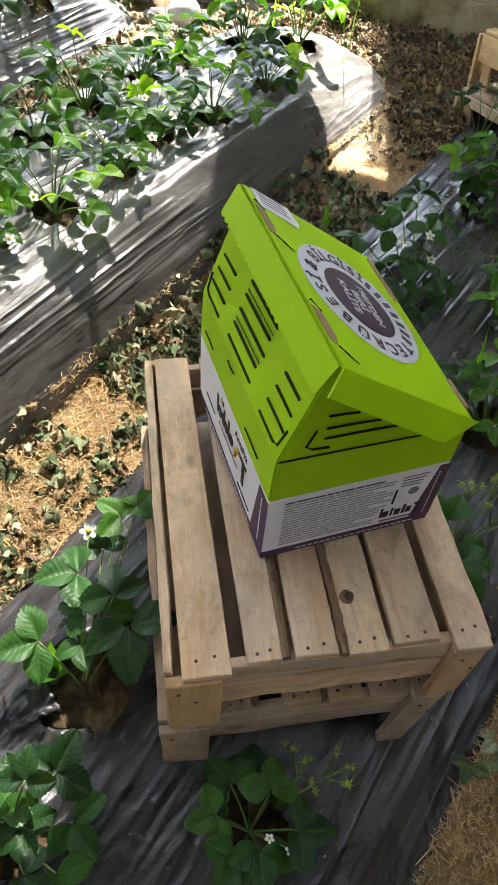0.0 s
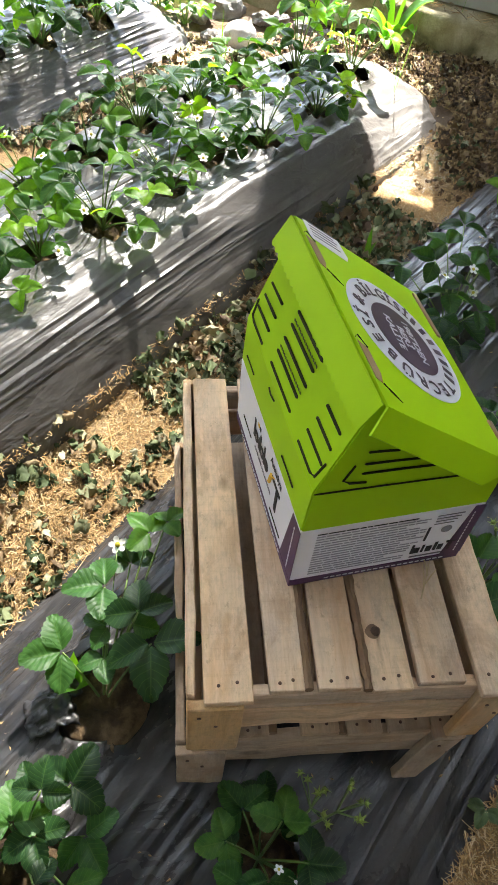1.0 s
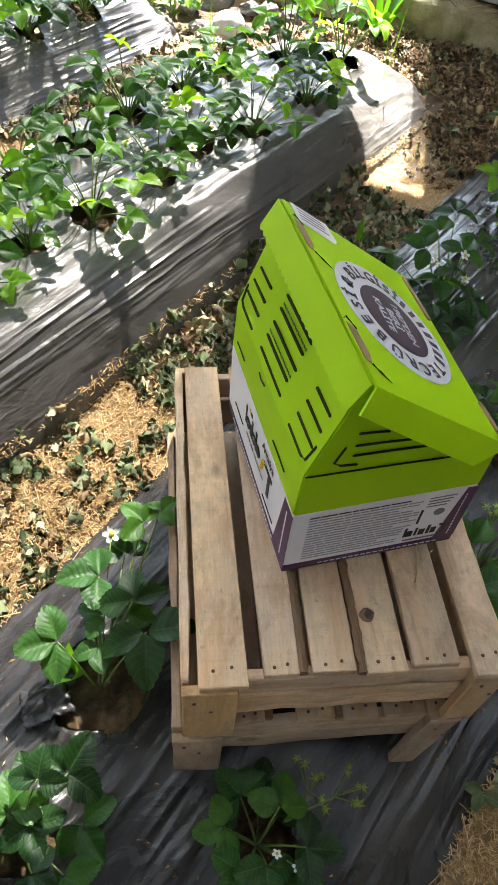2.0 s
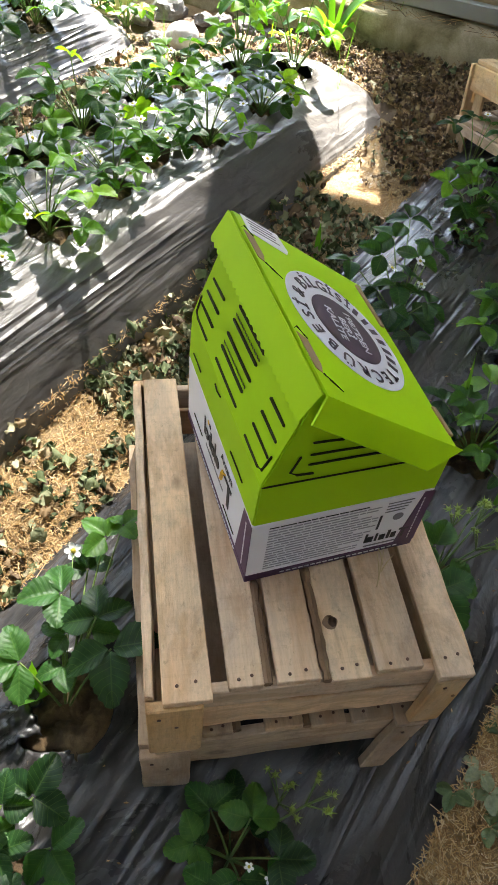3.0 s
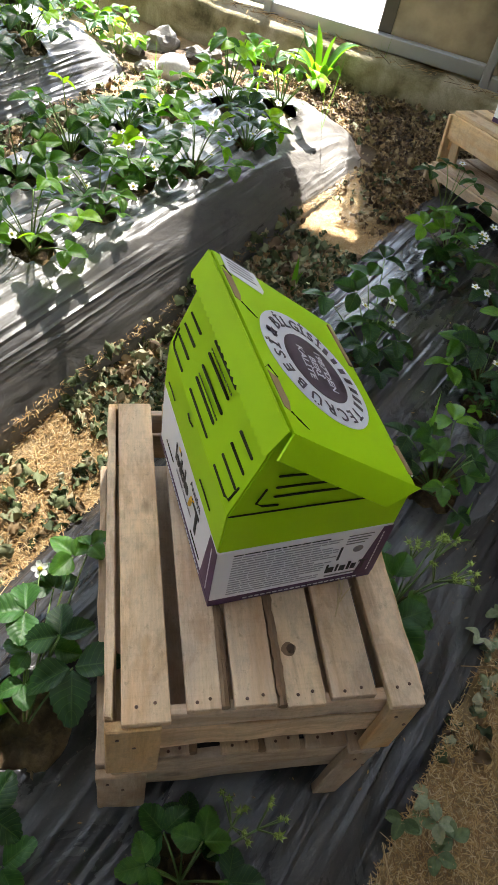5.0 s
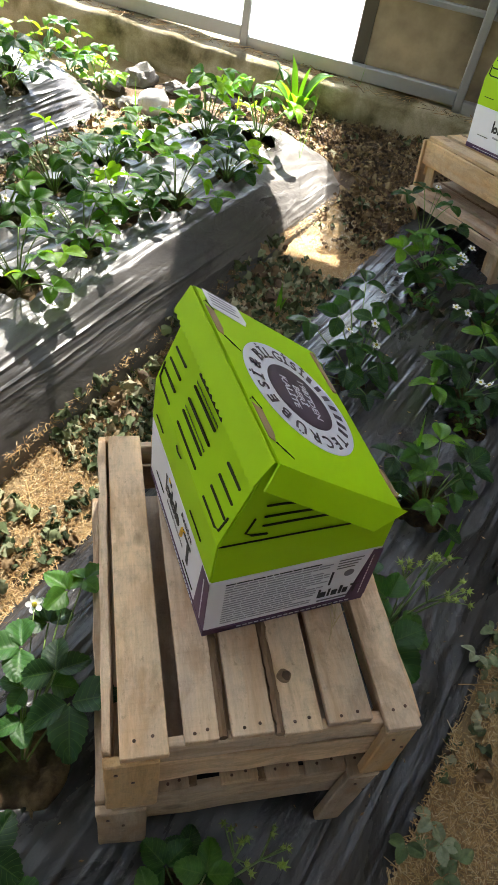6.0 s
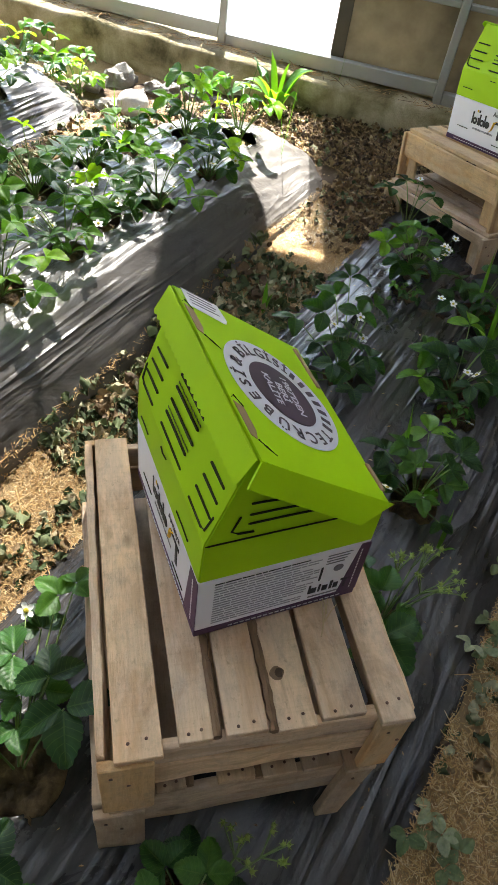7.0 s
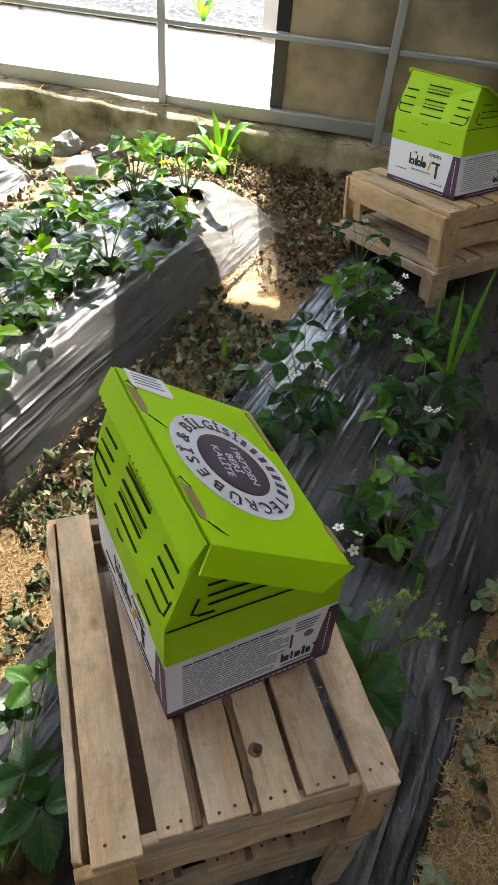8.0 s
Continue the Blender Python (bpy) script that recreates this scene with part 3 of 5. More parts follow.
kerb_bm.faces.new(kerb_rows[-1][::-1])
tagged(part("wall_kerb", kerb_bm, CONCRETE, m=WALL, smooth=True), "stained concrete kerb wall with crumbs and moss on its top", "kerb", kind="structure")

frame_ob = thing("window_1", "grey galvanised steel glazing frame of the greenhouse wall on a kerb", "window frame", WALL, kind="structure")
SLOPE = -0.036
for x0, x1 in ((-5, -2.817), (-2.783, -1.472), (-1.438, -0.5215), (-0.4875, 0.4025), (0.4365, 1.3255), (1.3595, 4)):
    z = 0.163 + SLOPE * (x0 + x1) / 2
    part("bottom_rail", box_bm((x0, 0.09, z), (x1, 0.125, z + 0.055), 0.003), STEEL, frame_ob)
    part("middle_rail", box_bm((x0, 0.097, 0.478), (x1, 0.122, 0.499), 0.003), STEEL, frame_ob)
    part("top_rail", box_bm((x0, 0.09, 3.54), (x1, 0.13, 3.6), 0.003), STEEL, frame_ob)
for x in (-2.8, -1.455, -0.5045, 0.4195, 1.3425):
    part("post", box_bm((x - 0.017, 0.085, 0.12), (x + 0.017, 0.13, 3.6), 0.004), STEEL, frame_ob)
part("edge_strip", box_bm((-0.05, 0.126, 0.50), (0.005, 0.1315, 3.53), 0.001), INK, frame_ob, "black edge strip of the panel")
part("edge_strip", box_bm((-0.05, 0.126, 0.16), (0.005, 0.1315, 0.499), 0.001), EDGE_BROWN, frame_ob, "dusty brown edge strip of the panel")
part("edge_fold", box_bm((-0.105, 0.1275, 0.2), (-0.0515, 0.1305, 1.3), 0), PANE, frame_ob, "clear plastic fold beside the panel")
for x0, x1 in ((0.001, 0.419), (0.42, 1.342), (1.343, 4)):
    part("panel", box_bm((x0, 0.132, 0.1), (x1, 0.14, 3.59), 0.001), PANEL, frame_ob, "dusty brown opaque panel")
# unseen upper panel, added to shade the crate and part of the left bed
part("panel", box_bm((-0.541, 0.132, 1.35), (0.0005, 0.14, 3.59), 0.001), PANEL, frame_ob, "dusty brown opaque panel")

# unseen panes, added to dim the sun on the left bed and path
for x0, x1 in ((-5, -2.818), (-2.782, -1.473), (-1.437, -0.543)):
    part("pane", box_bm((x0, 0.132, 0.95), (x1, 0.136, 3.535), 0), PANE, frame_ob, "unseen dusty plastic pane added to dim the sun")

# ---- outside the wall ----
tagged(part("pavement", box_bm((-6, 0.205, -0.06), (4.5, 1.85, 0.035), 0.01), APRON, m=WALL), "white sunlit concrete apron outside the greenhouse", "pavement", kind="structure")
gv, gf = [], []
for i in range(90):
    for j in range(40):
        x, y = -5 + i * 0.1, 1.75 + j * 0.12
        gv.append((x, y, 0.075 + 0.03 * noise.noise(Vector((x * 3, y * 3, 0))) + 0.02 * noise.noise(Vector((x * 11, y * 11, 2)))))
gf = [(i * 40 + j, (i + 1) * 40 + j, (i + 1) * 40 + j + 1, i * 40 + j + 1) for i in range(89) for j in range(39)]
gravel = new("gravel", from_arrays("gravel", gv, gf, GRAVEL))
gravel.matrix_basis = WALL
tagged(gravel, "pale gravel in the sun outside the greenhouse", "gravel", kind="stuff")

# ---- unseen rest of the house: milky sheeting added above and around to shape light ----
def sheet(name, corners, label, material=SHEETING):
    tagged(part(name, prism_bm(corners, 0.002), material), label, "sheeting", kind="structure")


wx, wy = Vector((math.cos(radians(-25.9)), math.sin(radians(-25.9)))), Vector((0.437, 0.9))
o = Vector((1.005, 2.494))


def house(a, b, z):
    p = o + wx * a + wy * b
    return (p.x, p.y, z)


sheet("ceiling_front", [house(-5, 0.13, 3.61), house(4, 0.13, 3.61), house(4, -2.4, 4.4), house(-5, -2.4, 4.4)], "unseen milky sheeting added as front roof to soften the sun")
sheet("ceiling_back", [house(-5, -2.41, 4.4), house(4, -2.41, 4.4), house(4, -6, 2.5), house(-5, -6, 2.5)], "unseen grey sheet added as back roof to dim the light", BACK_DIMMER)
sheet("wall_south", [house(-5, -6, 0), house(4, -6, 0), house(4, -6, 2.49), house(-5, -6, 2.49)], "unseen milky sheeting added as back wall for soft light")
sheet("wall_east", [house(4.01, -6, 0), house(4.01, 0.1, 0), house(4.01, 0.1, 3.59), house(4.01, -2.4, 4.39), house(4.01, -6, 2.49)], "dusty brown panels of the gable wall", PANEL)
sheet("wall_west", [house(-5.01, -6, 0), house(-5.01, 0.1, 0), house(-5.01, 0.1, 3.59), house(-5.01, -2.4, 4.39), house(-5.01, -6, 2.49)], "milky plastic sheeting of the gable wall")


# ---- wooden crates, standing upside down ----
def nails(parent, spots, z):
    for x, y in spots:
        bm = bmesh.new()
        bmesh.ops.create_cone(bm, cap_ends=True, segments=8, radius1=0.0023, radius2=0.0018, depth=0.0014)
        part("nail", bm, NAIL, parent, "rusty nail head", pose(x, y, z + 0.0006))


def crate(m, height, label, wood, group, seed, length=0.52, open_side=False, sunk=0.0, side_height=0.085):
    """Origin at the outer front corner of the first slat, on top of the slats; sunk: how much longer the posts are where the bed falls away."""
    r = random.Random(seed)
    random.seed(seed)
    c = thing("wooden_crate", label, "crate", m, group)
    # x at the front, x at the back, of the slats' edges
    slats = [(0.002, 0.059, -0.002, 0.051), (0.078, 0.119, 0.07, 0.124), (0.135, 0.187, 0.137, 0.188), (0.199, 0.248, 0.2, 0.25), (0.256, 0.314, 0.262, 0.316), (0.329, 0.374, 0.324, 0.378)]
    if sunk:
        slats = [(p + q, t + q, p2 + q, t2 + q) for (p, t, p2, t2), q in zip(slats, (0, -0.013, 0.014, 0.012, 0.013, 0.0))]
    for i, (a, b, a2, b2) in enumerate(slats):
        y0, y1 = (-0.008 if i == 0 else r.uniform(-0.002, 0.006)), length + r.uniform(-0.004, 0.004)
        if i == 5:
            y0 = -0.012
        bm = box_bm((0, y0, -0.011), (1, y1, 0), 0, 0, 12)
        for v in bm.verts:
            k = (v.co.y - y0) / (y1 - y0)
            lo, hi = a + (a2 - a) * k, b + (b2 - b) * k
            wav = 0.0016 * noise.noise(Vector((v.co.x * 3, v.co.y * 9, seed + i)))
            v.co.x = lo + (hi - lo) * v.co.x + wav
            v.co.z += 0.0012 * noise.noise(Vector((v.co.x * 20, v.co.y * 6, seed * 2 + i)))
            if k in (0, 1):
                v.co.y += 0.003 * noise.noise(Vector((v.co.x * 50, seed, i)))
        edges = [e for e in bm.edges if e.calc_face_angle(0) > 0.6]
        bmesh.ops.bevel(bm, geom=edges, offset=0.0012, segments=1, affect="EDGES")
        s = part("slat", bm, wood[1], c)
        if i in (1, 3):
            side = b if i == 1 else a
            pts = []
            for k in range(45):
                y = y0 + (y1 - y0) * k / 44
                w = 0.004 + 0.006 * noise.noise(Vector((y * 8, i, seed))) + 0.003 * noise.noise(Vector((y * 60, i, seed)))
                s0 = side + ((b2 - b) if i == 1 else (a2 - a)) * k / 44
                pts.append((s0 + (w * 0.4 + 0.003 if i == 1 else -w * 0.4 - 0.003), y + 0.002, -0.0045))
            part("bark_edge", tube_bm(pts, [0.0064 + 0.003 * noise.noise(Vector((k * 0.2, i, 1))) + 0.0040 * noise.noise(Vector((k * 1.3, i, 5))) for k in range(45)], 7), BARK, s, "strip of dark bark along the edge")
        if i == 3 and seed == 3:
            for rad, mid, high, tone in ((0.0085, 0.0, 0.0003, KNOT_RIM), (0.0056, 0.0022, 0.0005, KNOT)):
                kn = bmesh.new()
                rim = [kn.verts.new((mid + rad * (1 + 0.45 * noise.noise(Vector((1.6 * math.cos(q * 0.2618), math.sin(q * 0.2618), rad * 300)))) * math.cos(q * 0.2618), rad * 1.15 * math.sin(q * 0.2618), high)) for q in range(24)]
                kn.faces.new(rim)
                kn.faces.new([kn.verts.new(v.co - Vector((0, 0, 0.0015))) for v in rim][::-1])
                part("knot", kn, tone, s, "brown knot in the board", pose(0.212, 0.071, 0.0))
        nails(s, [(a + (b - a) * 0.3, 0.012), (a + (b - a) * 0.68, 0.015)], 0)
    low = -height
    # end boards: two at each end, behind the corner posts
    for y0, y1 in ((0.003, 0.017), (length - 0.02, length - 0.006)):
        part("end_board", box_bm((0.004, y0, -0.054), (0.372, y1, -0.0115), 0.0015, 0.0012, 6), wood[0], c)
        if side_height < 0.05:
            continue
        part("end_board", box_bm((0.004, y0 + 0.001, max(low + 0.012, -0.122)), (0.372, y1 + 0.001, -0.0625), 0.0015, 0.0014, 6), wood[0], c)
    # corner posts
    for x0, x1 in ((-0.018, 0.048), (0.330, 0.3725)):
        for y0, y1 in ((-0.012, 0.002), (length - 0.005, length + 0.009)):
            foot = low - sunk * (1.0 if x0 > 0.1 else 0.55)
            bm = box_bm((x0, y0, foot), (x1, y1, -0.0125), 0.0018, 0.001, 3)
            if sunk and x0 > 0.1:
                for v in bm.verts:
                    v.co.x -= 0.016 * min(1.0, v.co.z / foot)
            p = part("corner_post", bm, WOOD_YELLOW[2] if wood is WOOD else wood[2], c, "ochre corner post" if wood is WOOD else "")
            front = y0 < 0.1
            if front:
                for k in range(2):
                    bm = bmesh.new()
                    bmesh.ops.create_cone(bm, cap_ends=True, segments=8, radius1=0.0022, radius2=0.0026, depth=0.0014)
                    part("nail", bm, NAIL, p, "rusty nail head", pose(x0 + 0.015 + 0.02 * k, y0 - 0.0004, -0.035 - 0.03 * k, 90))
    # side boards along both long sides, and the flat corner blocks inside
    for x0, x1 in ((-0.0185, -0.0065), (0.3735, 0.3835)):
        if open_side:
            part("side_board", box_bm((x0 + 0.008 - 0.004 * (x0 > 0.1), -0.012, -side_height), (x1 + 0.008 - 0.004 * (x0 > 0.1), length + 0.01, -0.0125), 0.0015, 0.0015, 10), wood[1], c)
            continue
        part("side_board", box_bm((x0, 0.004, -0.058), (x1, length - 0.007, -0.003 - 0.010 * (x0 > 0.1)), 0.0015, 0.0015, 10), wood[1], c)
        part("side_board", box_bm((x0 + 0.001, 0.004, max(low + 0.008, -0.150)), (x1 + 0.001, length - 0.007, -0.062), 0.0015, 0.0015, 10), wood[1], c)
    for x0, x1 in ((0.0025, 0.0125), (0.359, 0.369)):
        for y0, y1 in ((0.018, 0.06), (length - 0.063, length - 0.021)):
            part("corner_block", box_bm((x0, y0, low + 0.002), (x1, y1, -0.012), 0.0015, 0.001, 3), wood[2], c)
    return c


STACK = LEVEL @ pose(0, 0, 0.22)
crate(STACK, 0.157, "pale sawn wooden crate upside down on another crate", WOOD, "crates of the front stack", 3)
crate(STACK @ pose(-0.013, -0.003, -0.157, 0, 0, 0.3), 0.118, "weathered grey wooden crate upside down on mulch film", WOOD_OLD, "crates of the front stack", 8, sunk=0.082)


# ---- carton beehives ----
def hive(m, label, front=(0.053, 0.0, 0.327), back=(0.038, 0.29, 0.344), flap_width=0.037, flap_open=True):
    """front, back: the two ends of the ridge."""
    h = thing("beehive_box", label, "beehive box", m, "carton beehives")
    W, L, G, F = 0.237, 0.300, 0.124, 0.198
    P0, P1 = Vector(front), Vector(back)
    RX, R = (P0.x + P1.x) / 2, (P0.z + P1.z) / 2
    lower = part("lower_carton", box_bm((0, 0, 0.013), (W, L, G), 0.0015), CARD_WHITE, h, "white printed lower carton")
    part("base_band", box_bm((-0.0006, -0.0006, 0.0), (W + 0.0006, L + 0.0006, 0.0135), 0.001), CARD_PURPLE, lower, "dark purple printed band")
    bm = prism_bm([(W - 0.03, -0.0004, 0.0135), (W + 0.0004, -0.0004, 0.0135), (W + 0.0004, -0.0004, G - 0.002), (W - 0.014, -0.0004, G - 0.002)], 0.0006)
    part("corner_print", bm, CARD_PURPLE, lower, "purple corner print")
    for k in range(14):
        part("print_bar", box_bm((-0.0009, -0.0012, 0), (0.0009, -0.0004, 0.0042), 0), CARD_WHITE, lower, "", pose(W - 0.011, 0, 0.02 + k * 0.0066))
    part("corner_print", prism_bm([(-0.0004, 0.0, 0.0135), (-0.0004, 0.046, 0.0135), (-0.0004, 0.030, G - 0.002), (-0.0004, 0.0, G - 0.002)], 0.0006), CARD_PURPLE, lower, "purple corner print")
    for k in range(14):
        part("print_bar", box_bm((-0.0014, -0.001, 0), (-0.0006, 0.001, 0.0045), 0), CARD_WHITE, lower, "", pose(0, 0.017, 0.02 + k * 0.0066))
    # upper carton: upright band, then a steep side and two gable ends
    bm = bmesh.new()
    a = [bm.verts.new(p) for p in ((0, 0, G), (W, 0, G), (W + 0.003, 0.002, F), (P0.x, P0.y + 0.007, P0.z - 0.002), (0.003, 0, F))]
    b = [bm.verts.new(p) for p in ((0, L, G), (W, L, G), (W + 0.003, L - 0.002, F), (P1.x, P1.y - 0.005, P1.z - 0.002), (0.003, L, F))]
    bm.faces.new(a)
    bm.faces.new(b[::-1])
    for i in range(5):
        bm.faces.new((a[i], a[(i + 1) % 5], b[(i + 1) % 5], b[i]))
    bmesh.ops.bevel(bm, geom=bm.edges[:], offset=0.002, segments=2, affect="EDGES")
    upper = part("upper_carton", bm, CARD_GREEN, h, "lime green upper carton")
    # lid: sloping top, side flap, end flaps with toothed edges; its frame: down the slope, along the ridge, up
    eave0, eave1 = Vector((W + 0.006, -0.004, F + 0.002)), Vector((W + 0.006, L + 0.004, F + 0.002))
    EY = (P1 - P0).normalized()
    S = (eave0 + eave1) / 2 - P0
    S = (S - EY * S.dot(EY)).normalized()
    NRM = S.cross(EY)
    mid = (P0 + P1) / 2
    A = mid - EY * 0.147 + NRM * 0.002
    lid_m = Matrix(((S.x, EY.x, NRM.x, A.x), (S.y, EY.y, NRM.y, A.y), (S.z, EY.z, NRM.z, A.z), (0, 0, 0, 1)))
    e0, e1 = lid_m.inverted() @ eave0, lid_m.inverted() @ eave1
    slope = min(e0.x, e1.x)
    f0, f1 = lid_m.inverted() @ (P0 + Vector((0, -0.004, 0))), lid_m.inverted() @ (P1 + Vector((0, 0.004, 0)))
    teeth = []
    n = 8
    for i in range(n + 1):
        teeth.append((0.0004, f0.y + (f1.y - f0.y) * i / n))
    outline = [(x, y, 0) for x, y in teeth] + [(e1.x, e1.y, 0), ((e0.x + e1.x) / 2 + 0.001, (e0.y + e1.y) / 2, 0), (e0.x, e0.y, 0)]
    outline += [(e0.x + (f0.x - e0.x) * i / 120, e0.y + (f0.y - e0.y) * i / 120 - 0.0014 * abs(math.sin(i * math.pi / 4)), 0) for i in range(1, 120)]
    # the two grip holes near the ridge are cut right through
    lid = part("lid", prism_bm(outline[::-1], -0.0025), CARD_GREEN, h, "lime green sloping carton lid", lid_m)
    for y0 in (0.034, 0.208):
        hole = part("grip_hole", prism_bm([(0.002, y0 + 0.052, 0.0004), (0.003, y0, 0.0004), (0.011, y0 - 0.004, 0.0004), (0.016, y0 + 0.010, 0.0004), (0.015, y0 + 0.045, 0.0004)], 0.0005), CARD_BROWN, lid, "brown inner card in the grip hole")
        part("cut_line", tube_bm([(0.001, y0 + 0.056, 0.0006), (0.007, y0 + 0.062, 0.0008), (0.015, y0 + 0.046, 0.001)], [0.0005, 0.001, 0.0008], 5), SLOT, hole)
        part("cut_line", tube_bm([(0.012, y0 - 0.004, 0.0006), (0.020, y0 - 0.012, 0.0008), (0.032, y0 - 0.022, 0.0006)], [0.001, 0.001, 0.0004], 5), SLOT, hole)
    side = []
    down = Vector((-0.54, 0, -0.842)) if flap_open else (Vector((0.003, 0, F)) - Vector((RX, 0, R))).normalized()
    out = Vector((down.z, 0, -down.x))
    for i in range(193):
        p = P0 + Vector((0, -0.004, 0)) + (P1 - P0 + Vector((0, 0.008, 0))) * (i / 192) + down * (flap_width + 0.0032 * abs(math.sin(i * math.pi / 8))) + out * 0.002
        side.append(tuple(p))
    top0, top1 = P0 + Vector((-0.001, -0.004, 0.001)) + out * 0.002, P1 + Vector((-0.001, 0.004, 0.001)) + out * 0.002
    if flap_open:
        flap = [tuple(top0)] + side + [tuple(top1)]
        part("side_flap", prism_bm(flap[::-1], 0.0022), CARD_GREEN, lid, "", lid_m.inverted())
    for P, e, s in ((P0, eave0, -1), (P1, eave1, 1)):
        y, o = Vector((0, s * 0.004, 0)), Vector((0, s * 0.015, 0))
        lift = 1.0 if s < 0 else 0.25
        low = Vector((e.x - 0.06, e.y + s * 0.022 * lift, F - 0.006 + 0.014 * lift))
        end = [tuple(P + y), tuple(e), tuple(low), tuple(P + o * 1.45 * lift + down * flap_width + Vector((0, 0, 0.015 * lift)))]
        part("end_flap", prism_bm(end if s < 0 else end[::-1], -0.0028), CARD_GREEN, lid, "", lid_m.inverted())
    # round print on the lid, read from the ridge side
    cy, cs = 0.143, 0.119

    def disc(name, r, z, material, lab, hole_r=0):
        bm = bmesh.new()
        pts = [(cs + r * math.cos(k * math.pi / 32), cy + r * math.sin(k * math.pi / 32), z) for k in range(64)]
        prism_bm(pts, 0.0003, bm)
        return part(name, bm, material, lid, lab)

    ring = disc("ring_print", 0.094, 0.0004, RING_WHITE, "white printed ring")
    core = disc("disc_print", 0.055, 0.0010, DISC, "dark purple printed disc")

    def lid_text(name, text, size, s, y, turn, mat, parent):
        word(name, text, size, mat, parent, pose(s, y, 0.0015, 0, 0, turn - 90))

    for k, line in enumerate(("1987'DEN", "BER\u0130", "KAL\u0130TE")):
        lid_text("text", line, 0.0175, cs + 0.019 - 0.019 * k, cy + 0.002, 0, RING_WHITE, core)
    r_text = 0.0745

    def ring_char(ch, ang):
        a = radians(ang)
        # reading direction runs towards -y, up is down the slope
        s, y = cs + r_text * math.sin(a), cy - r_text * math.cos(a)
        lid_text("letter", ch, 0.0265, s, y, ang - 90, DISC, ring)

    def ring_word(text, start, wide):
        ang = start
        for ch in text:
            w = wide * (0.55 if ch == "\u0130" else 1.05 if ch in "GCRU\u00dcB" else 0.95)
            ring_char(ch, ang - w / 2)
            ang -= w

    for k in range(7):
        a = radians(137 - k * 13.2)
        s, y = cs + r_text * math.sin(a), cy - r_text * math.cos(a)
        part("print_bar", box_bm((-0.0042, -0.0085, 0), (0.0042, 0.0085, 0.0004), 0.0003), DISC, ring, "", pose(s, y, 0.0011, 0, 0, math.degrees(a) - 180))
    ring_word("TECR\u00dcBES\u0130", 48, 17.2)
    ring_word("&", -106, 19)
    ring_word("B\u0130LG\u0130S\u0130", -129, 15.5)
    label_ob = part("label_print", prism_bm([(0.012, 0.299, 0.0004), (0.012, 0.262, 0.0004), (0.074, 0.256, 0.0004), (0.08, 0.266, 0.0004), (0.076, 0.299, 0.0004)][::-1], -0.0004), CARD_WHITE, lid, "white printed label")
    for k in range(5):
        part("print_bar", box_bm((0.02, 0.2975 - k * 0.0068, 0.0008), (0.068 - 0.004 * (k % 2), 0.2995 - k * 0.0068, 0.0011)), INK_GREY, label_ob)
    for y0 in (0.01, 0.2):
        part("dark_tuck", box_bm((slope - 0.001, y0, -0.006), (slope + 0.007, y0 + (0.045 if y0 < 0.1 else 0.085), 0.0025), 0.0006), CARD_BROWN, lid, "brown torn card edge")
    # air slots in the steep side: three groups
    def steep(d, y, out=-0.0002):
        ridge = P0.lerp(P1, y / L)
        K = Vector((ridge.x - 0.003, 0, ridge.z - 0.002 - F)).normalized()
        return Vector((0.003, y, F)) + K * d + Vector((-K.z, 0, K.x)) * out

    def slot(points, w=0.0020, parent=upper, name="air_slot"):
        pts = [Vector(p) for p in points]
        pts = [pts[0], pts[0].lerp(pts[1], 0.06)] + pts[1:-1] + [pts[-1].lerp(pts[-2], 0.06), pts[-1]]
        part(name, tube_bm(pts, [w * 0.5] + [w] * (len(pts) - 2) + [w * 0.5], 6), SLOT, parent)

    for y0, y1, dirn in ((0.232, 0.29, 1), (0.012, 0.07, -1)):
        for k, d in enumerate((0.008, 0.029, 0.050, 0.071)):
            ya, yb = (y0, y1 - 0.01 * (k == 0) - 0.004 * k)
            if dirn < 0:
                ya, yb = y0 + 0.010 * (k == 0) + 0.003 * k, y1 - 0.002 * k
            slot([steep(d, ya), steep(d, (ya + yb) / 2), steep(d, yb)])
        e = y1 if dirn > 0 else y0
        slot([steep(0.008, e - dirn * 0.012), steep(0.012, e - dirn * 0.002), steep(0.036, e)])
    for k, d in enumerate((0.012, 0.032, 0.052, 0.072, 0.091)):
        slot([steep(d, 0.108 + 0.004 * (k % 2)), steep(d, 0.15), steep(d, 0.196)])
        if k in (1, 3):
            for j in range(16):
                part("print_bar", box_bm((-0.0003, -0.0016, -0.0018), (0.0003, 0.0016, 0.0018)), INK_GREEN, upper, "", Matrix.Translation(steep(d + 0.0085, 0.112 + j * 0.0053, 0.0006)))
    for y0, y1, z in ((0.235, 0.275, 0.150), (0.045, 0.095, 0.150), (0.15, 0.175, 0.186)):
        slot([(-0.0003 + 0.0016 * (z > 0.18), y0, z), (0, (y0 + y1) / 2, z), (-0.0003 + 0.0016 * (z > 0.18), y1, z)], 0.0011)
    # gable slots at the front
    for x0, x1, z in ((0.053, 0.088, 0.257), (0.053, 0.118, 0.238), (0.053, 0.146, 0.222)):
        slot([(x0, -0.0004, z), ((x0 + x1) / 2, -0.0004, z - 0.001), (x1, -0.0004, z - 0.003)], 0.0014)
    slot([(0.043, -0.0004, 0.238), (0.034, -0.0004, 0.214), (0.042, -0.0004, 0.208), (0.062, -0.0004, 0.206)], 0.0014)
    slot([(0.004, -0.0006, F - 0.001), (0.09, -0.0006, F - 0.003), (0.18, -0.0006, F - 0.006)], 0.0011, upper, "fold_slot")
